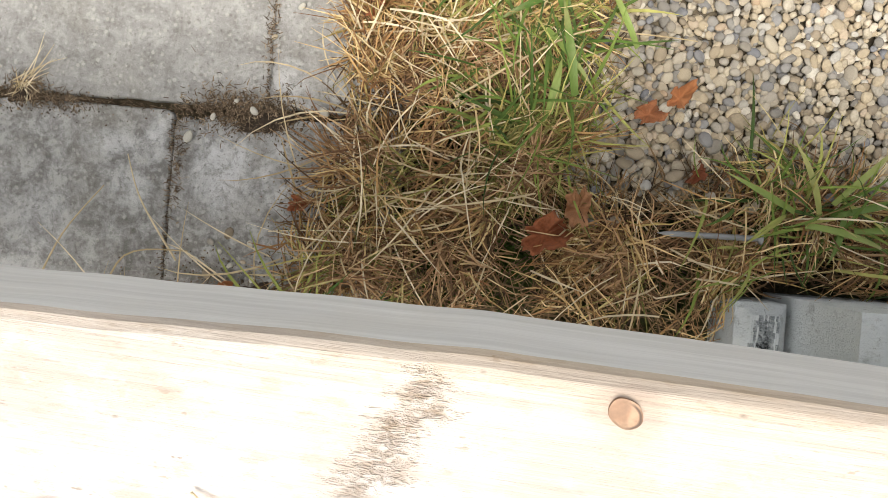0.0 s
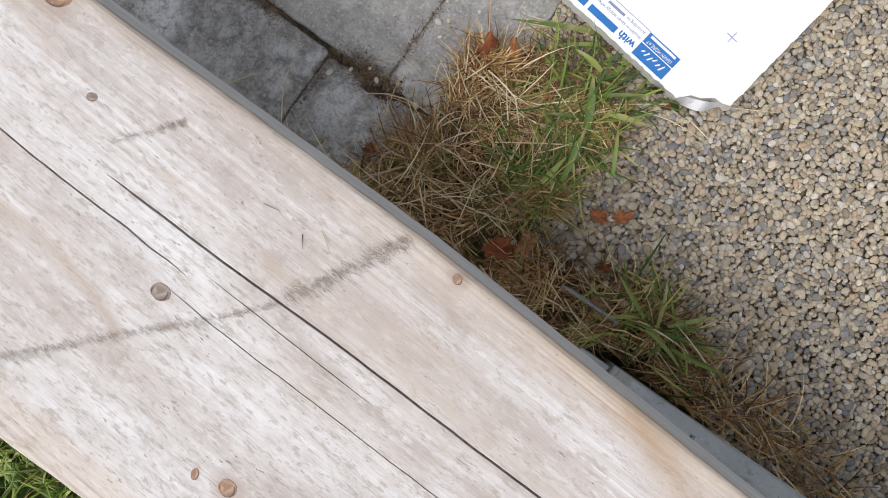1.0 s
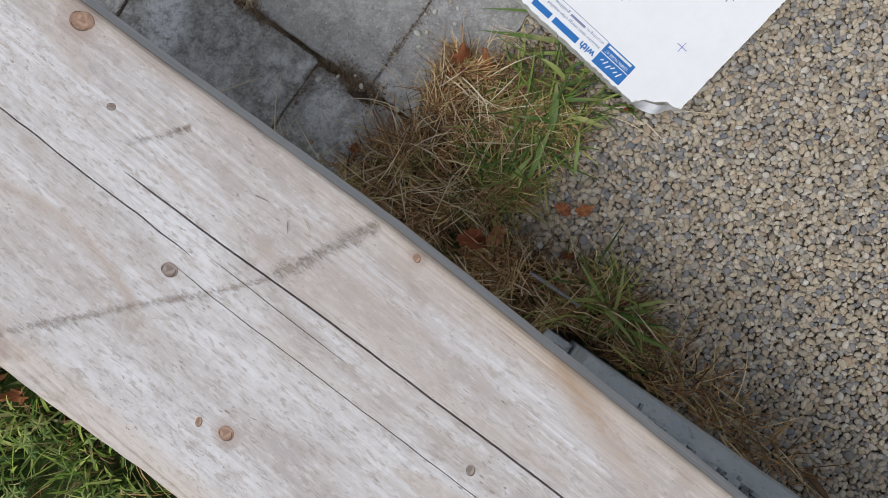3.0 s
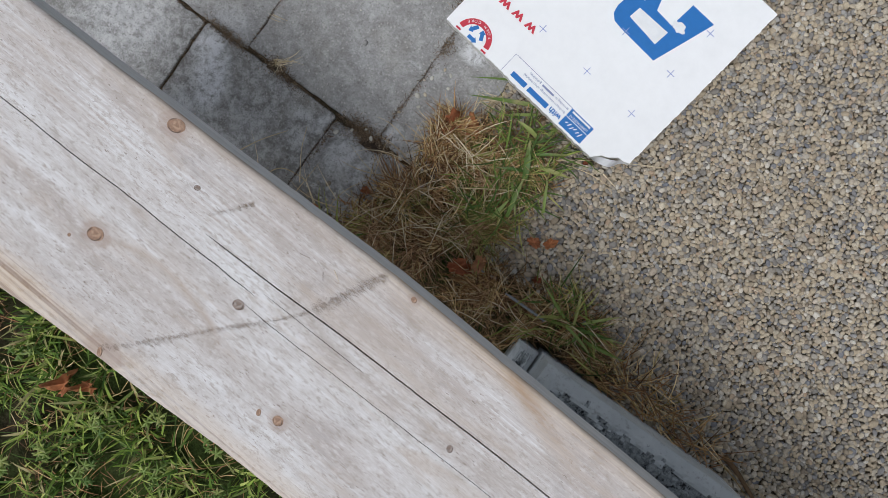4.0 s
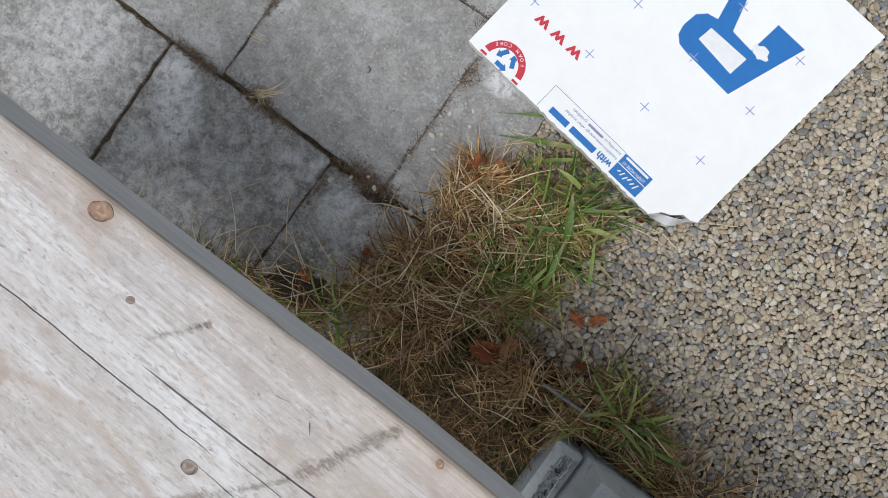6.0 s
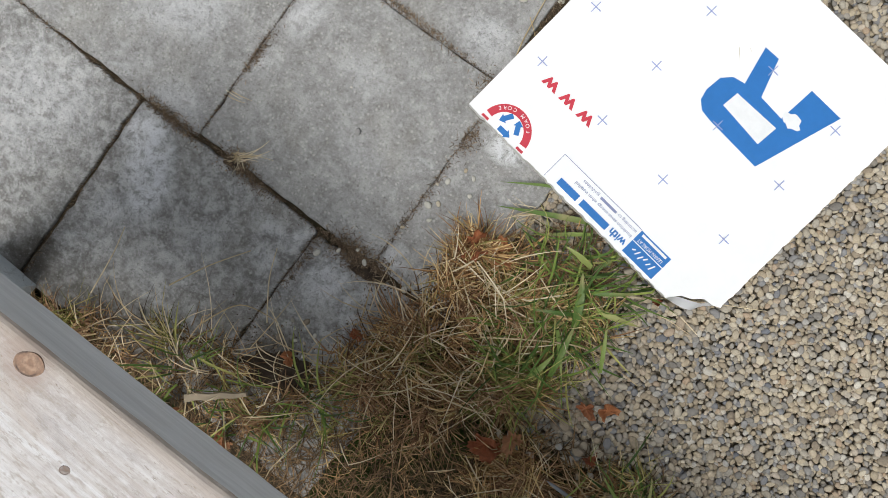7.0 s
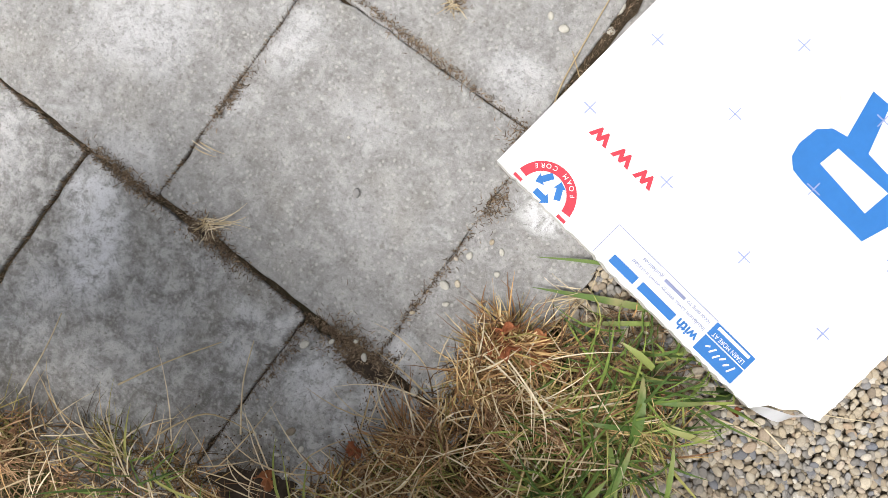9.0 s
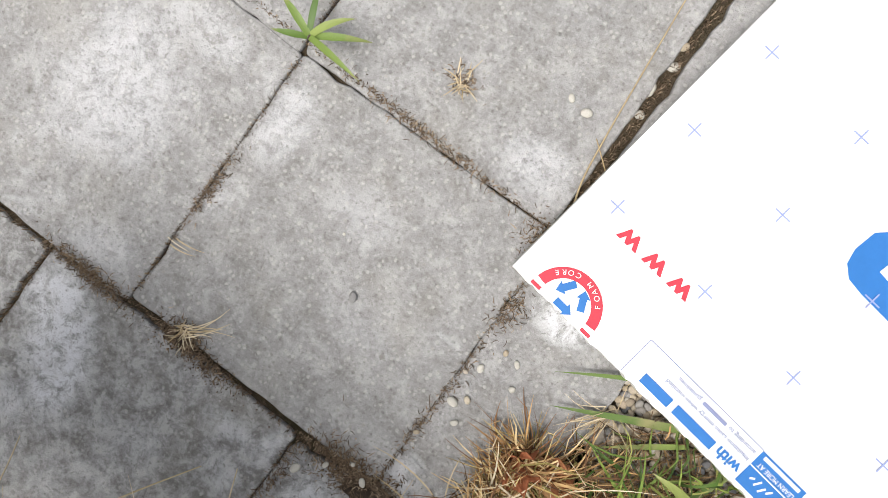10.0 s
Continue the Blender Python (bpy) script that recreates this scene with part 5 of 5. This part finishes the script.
def weed_leaf_mesh(size, seed):
    rnd, n = random.Random(seed), 30
    vs, fs = [(0, 0, 0)], []
    for s in (0.5, 1.0):
        for i in range(n):
            a = 2 * math.pi * i / n
            r = size * (0.55 + 0.30 * math.cos(5 * a) + 0.10 * math.cos(15 * a))
            vs.append((r * s * math.cos(a) + size * 0.7, r * s * math.sin(a), size * (0.22 * s * math.cos(5 * a) * 0.4 - 0.25 * s * s + 0.3)))
    fs = [(0, 1 + i, 1 + (i + 1) % n) for i in range(n)] + [(1 + i, 1 + n + i, 1 + n + (i + 1) % n, 1 + (i + 1) % n) for i in range(n)]
    vs[0] = (size * 0.7, 0, size * 0.3)
    k = len(vs)
    vs += [(-size * 0.5, -0.0006, -0.01), (-size * 0.5, 0.0006, -0.01), (size * 0.25, 0.0006, size * 0.25), (size * 0.25, -0.0006, size * 0.25)]
    fs.append((k, k + 3, k + 2, k + 1))
    return mesh_of("weed_leaf", vs, fs, M_BLADE, True)


rw = random.Random(77)
weed = [weed_leaf_mesh(0.014, 1), weed_leaf_mesh(0.018, 2), weed_leaf_mesh(0.011, 3)]
for x, y in ((0.10, -0.60), (0.22, -0.72), (0.30, -0.66), (0.36, -0.74), (0.26, -0.82), (0.42, -0.62), (0.16, -0.84), (0.06, -0.52), (0.33, -0.56), (0.48, -0.70), (0.12, -0.92), (0.02, -0.72)):
    root = thing("lawn_weed", None, "low lobed-leaf green weed growing in the lawn", "weed", pose(x, y, -0.012), "lawn weeds")
    for k in range(rw.randint(4, 7)):
        part("weed_leaf", weed[k % 3], root, "", pose(rw.gauss(0, 0.008), rw.gauss(0, 0.008), 0.022 + rw.random() * 0.022, rw.gauss(0, 12), rw.gauss(0, 12), k * 67 + rw.gauss(0, 15)))

# ---- paving slabs, each on the bed ----
SLABS = [([(0.004, 0.003), (0.297, 0.014), (0.281, 0.301), (-0.010, 0.285)], {1: 0.014}), ([(0.307, 0.016), (0.424, 0.020), (0.420, 0.300), (0.292, 0.292)], {3: 0.020, 0: 0.008}),
         ([(-0.306, -0.014), (-0.007, -0.003), (-0.021, 0.284), (-0.318, 0.282)], {}), ([(-0.612, -0.014), (-0.316, -0.014), (-0.326, 0.282), (-0.62, 0.282)], {}),
         ([(-0.074, -0.316), (0.217, -0.308), (0.207, -0.007), (-0.087, -0.020)], {0: 0.012, 2: 0.010}), ([(0.230, -0.300), (0.424, -0.300), (0.424, 0.002), (0.220, -0.012)], {3: 0.012, 2: 0.012}),
         ([(-0.386, -0.316), (-0.091, -0.316), (-0.103, -0.024), (-0.396, -0.026)], {}), ([(-0.62, -0.316), (-0.396, -0.316), (-0.406, -0.016), (-0.62, -0.014)], {}),
         ([(-0.012, 0.297), (0.272, 0.313), (0.256, 0.605), (-0.026, 0.592)], {0: 0.010}), ([(0.296, 0.311), (0.424, 0.314), (0.408, 0.610), (0.280, 0.606)], {}),
         ([(-0.316, 0.292), (-0.026, 0.294), (-0.040, 0.592), (-0.332, 0.590)], {}), ([(-0.62, 0.292), (-0.326, 0.292), (-0.342, 0.590), (-0.62, 0.590)], {}),
         ([(-0.16, 0.603), (0.13, 0.610), (0.12, 0.905), (-0.17, 0.898)], {}), ([(0.140, 0.612), (0.415, 0.622), (0.405, 0.915), (0.130, 0.908)], {}), ([(-0.46, 0.602), (-0.17, 0.602), (-0.18, 0.898), (-0.47, 0.895)], {})]
rs = random.Random(5)
for i, (corners, worn) in enumerate(SLABS):
    mid = (sum(p[0] for p in corners) / 4, sum(p[1] for p in corners) / 4)
    corners = [(x + math.copysign(0.0058, x - mid[0]), y + math.copysign(0.0058, y - mid[1])) for x, y in corners]
    part("paving_slab", slab_mesh(corners, 100 + i, M_MOTTLED if -0.2 < mid[1] < -0.1 else M_SLAB, 0.030, worn.items()), pavement, "", pose(0, 0, rs.uniform(-0.0015, 0.001)))

# ---- pebbles ----
rng = np.random.default_rng(3)
SHAPES = [stone_shape(rng) for _ in range(12)]


def np_mesh(name, v, f, mat):
    me = bpy.data.meshes.new(name)
    me.vertices.add(len(v))
    me.vertices.foreach_set("co", np.asarray(v, np.float32).ravel())
    me.loops.add(f.size)
    me.loops.foreach_set("vertex_index", f.ravel().astype(np.int32))
    me.polygons.add(len(f))
    me.polygons.foreach_set("loop_start", np.arange(0, f.size, 3, dtype=np.int32))
    me.update(calc_edges=True)
    me.validate()
    me.materials.append(mat)
    me.shade_smooth()
    return me


pebble_meshes = [np_mesh("pebble", s, ICO_F, M_PEBBLE) for s in SHAPES]


def scatter(poly, step, zmid, zvar, sizes, seed, tilt=0.35):
    r = np.random.default_rng(seed)
    out = []
    for gx in np.arange(0.40, 1.46, step):
        for gy in np.arange(-0.10, 0.86, step):
            x, y = gx + r.uniform(-0.42, 0.42) * step, gy + r.uniform(-0.42, 0.42) * step
            edge = 0.010 * noise.noise((x * 30, y * 30, 1))
            if inside(poly, x + edge, y + edge) and not (0.76 < x < 1.20 and y < -0.094):
                out.append((x, y, zmid + r.uniform(-1, 1) * zvar, r.uniform(*sizes) * (1.35 if r.random() < 0.06 else 1.0), int(r.integers(12)), turn_matrix(r, tilt)))
    return out


TOPS = scatter(GRAVEL, 0.0078, -0.0044, 0.0026, (0.0034, 0.0070), 51, 0.24)
UNDER = scatter(GRAVEL, 0.0069, -0.0079, 0.0016, (0.0036, 0.0062), 52, 0.3)
NEAR = [s for s in TOPS if 0.62 < s[0] < 0.76 and 0.06 < s[1] < 0.20][:300]
near = set(id(s) for s in NEAR)
rest = [s for s in TOPS if id(s) not in near]
SMALL_V, SMALL_F = stone_template(1)
V = np.concatenate([(SHAPES[k] * size) @ m.T + (x, y, z) for x, y, z, size, k, m in rest] + [(SMALL_V * (size, size * 0.75, size * 0.55)) @ m.T + (x, y, z) for x, y, z, size, k, m in UNDER])
F = np.concatenate([ICO_F + len(ICO_V) * i for i in range(len(rest))] + [SMALL_F + len(ICO_V) * len(rest) + len(SMALL_V) * i for i in range(len(UNDER))])
tagged(part("pebbles", np_mesh("pebbles", V, F, M_PEBBLE), gravel, "rounded tan, grey and bluish pea gravel"), kind="stuff")
for x, y, z, size, k, m in NEAR:
    part("pebble", pebble_meshes[k], gravel, "", Matrix.LocRotScale((x, y, z), Matrix(m.tolist()).to_quaternion(), (size,) * 3))

M_PALE = plain("pale_pebble_stone", (0.52, 0.50, 0.44), 0.7, 0.3, 0.0, 0.2, 200.0)
pale_meshes = [np_mesh("pebble", s, ICO_F, M_PALE) for s in SHAPES[:6]]
rc, crumbs = np.random.default_rng(12), []
for cx, cy, sx, sy, count in ((0.280, -0.160, 0.040, 0.016, 420), (0.335, -0.05, 0.012, 0.035, 260), (0.285, 0.000, 0.028, 0.010, 360), (0.064, -0.006, 0.016, 0.007, 160), (0.288, 0.296, 0.014, 0.010, 160), (-0.045, -0.012, 0.03, 0.005, 150), (0.105, -0.010, 0.03, 0.008, 120)):
    for _ in range(count):
        crumbs.append((cx + rc.normal() * sx, cy + rc.normal() * sy, rc.uniform(0.0004, 0.0012) * (1.8 if rc.random() < 0.06 else 1.0), turn_matrix(rc, 1.0)))
CV = np.concatenate([(SMALL_V * (s, s * 0.8, s * 0.7)) @ m.T + (x, y, s * 0.5 + 0.0005) for x, y, s, m in crumbs])
CF = np.concatenate([SMALL_F + len(SMALL_V) * i for i in range(len(crumbs))])
thing("soil_crumbs", np_mesh("soil_crumbs", CV, CF, M_JOINT), "scattered crumbs of dark soil on the paving", "soil", kind="stuff")
LOOSE = [(0.171, 0.137, 0.0058), (0.308, 0.120, 0.0060), (0.309, 0.162, 0.0048), (0.319, 0.188, 0.0036), (0.334, 0.186, 0.0040), (0.388, 0.427, 0.0070), (0.397, 0.440, 0.0072), (0.215, 0.416, 0.0045), (0.235, 0.414, 0.0062),
         (0.317, 0.480, 0.0090), (0.318, 0.342, 0.0058), (0.338, 0.406, 0.0085), (0.279, -0.110, 0.0062), (0.231, -0.026, 0.0058), (0.300, -0.118, 0.0040), (0.262, -0.120, 0.0042), (0.268, 0.470, 0.0070), (0.275, 0.445, 0.0060), (0.266, 0.520, 0.0075), (0.272, 0.500, 0.0065),
         (0.405, 0.455, 0.0070), (0.412, 0.410, 0.0065), (0.290, 0.005, 0.0045), (0.126, 0.179, 0.0022), (0.30, 0.150, 0.0030), (0.345, 0.36, 0.0035), (0.355, 0.011, 0.0055), (0.318, 0.130, 0.0045), (0.322, 0.105, 0.0040), (0.345, 0.165, 0.0042), (0.300, 0.075, 0.0035), (0.252, -0.005, 0.0035), (0.272, 0.012, 0.003), (0.262, -0.150, 0.0058), (0.283, -0.140, 0.0032), (0.272, -0.128, 0.0028), (0.295, -0.135, 0.0030), (0.305, -0.150, 0.0034), (0.250, -0.138, 0.0030), (0.268, -0.165, 0.0030)]
rl = np.random.default_rng(8)
for i, (x, y, size) in enumerate(LOOSE):
    deep = -0.006 if abs(x - 0.27) < 0.012 and y > 0.4 else 0.0
    thing("pebble", pale_meshes[i % 6] if i % 3 else pebble_meshes[i % 12], "loose rounded pebble lying on the concrete paving", "pebble",
          Matrix.LocRotScale((x, y, size * 0.45 + deep + (0.003 if abs(y) < 0.03 else 0.0)), Euler((0, 0, rl.uniform(0, 6.3))).to_quaternion(), (size,) * 3), "loose pebbles on the paving")
for i in range(46):  # stones that have strayed into the grass
    x, y = rl.uniform(0.56, 0.82), rl.uniform(-0.06, 0.03)
    size = rl.uniform(0.005, 0.0095)
    if not on_block(x, y):
        thing("pebble", pebble_meshes[i % 12], "stray rounded pebble lying in dry grass", "pebble",
              Matrix.LocRotScale((x, y, rl.uniform(-0.004, 0.012)), Euler((0.3, 0.2, rl.uniform(0, 6.3))).to_quaternion(), (size,) * 3), "stray pebbles in the grass")
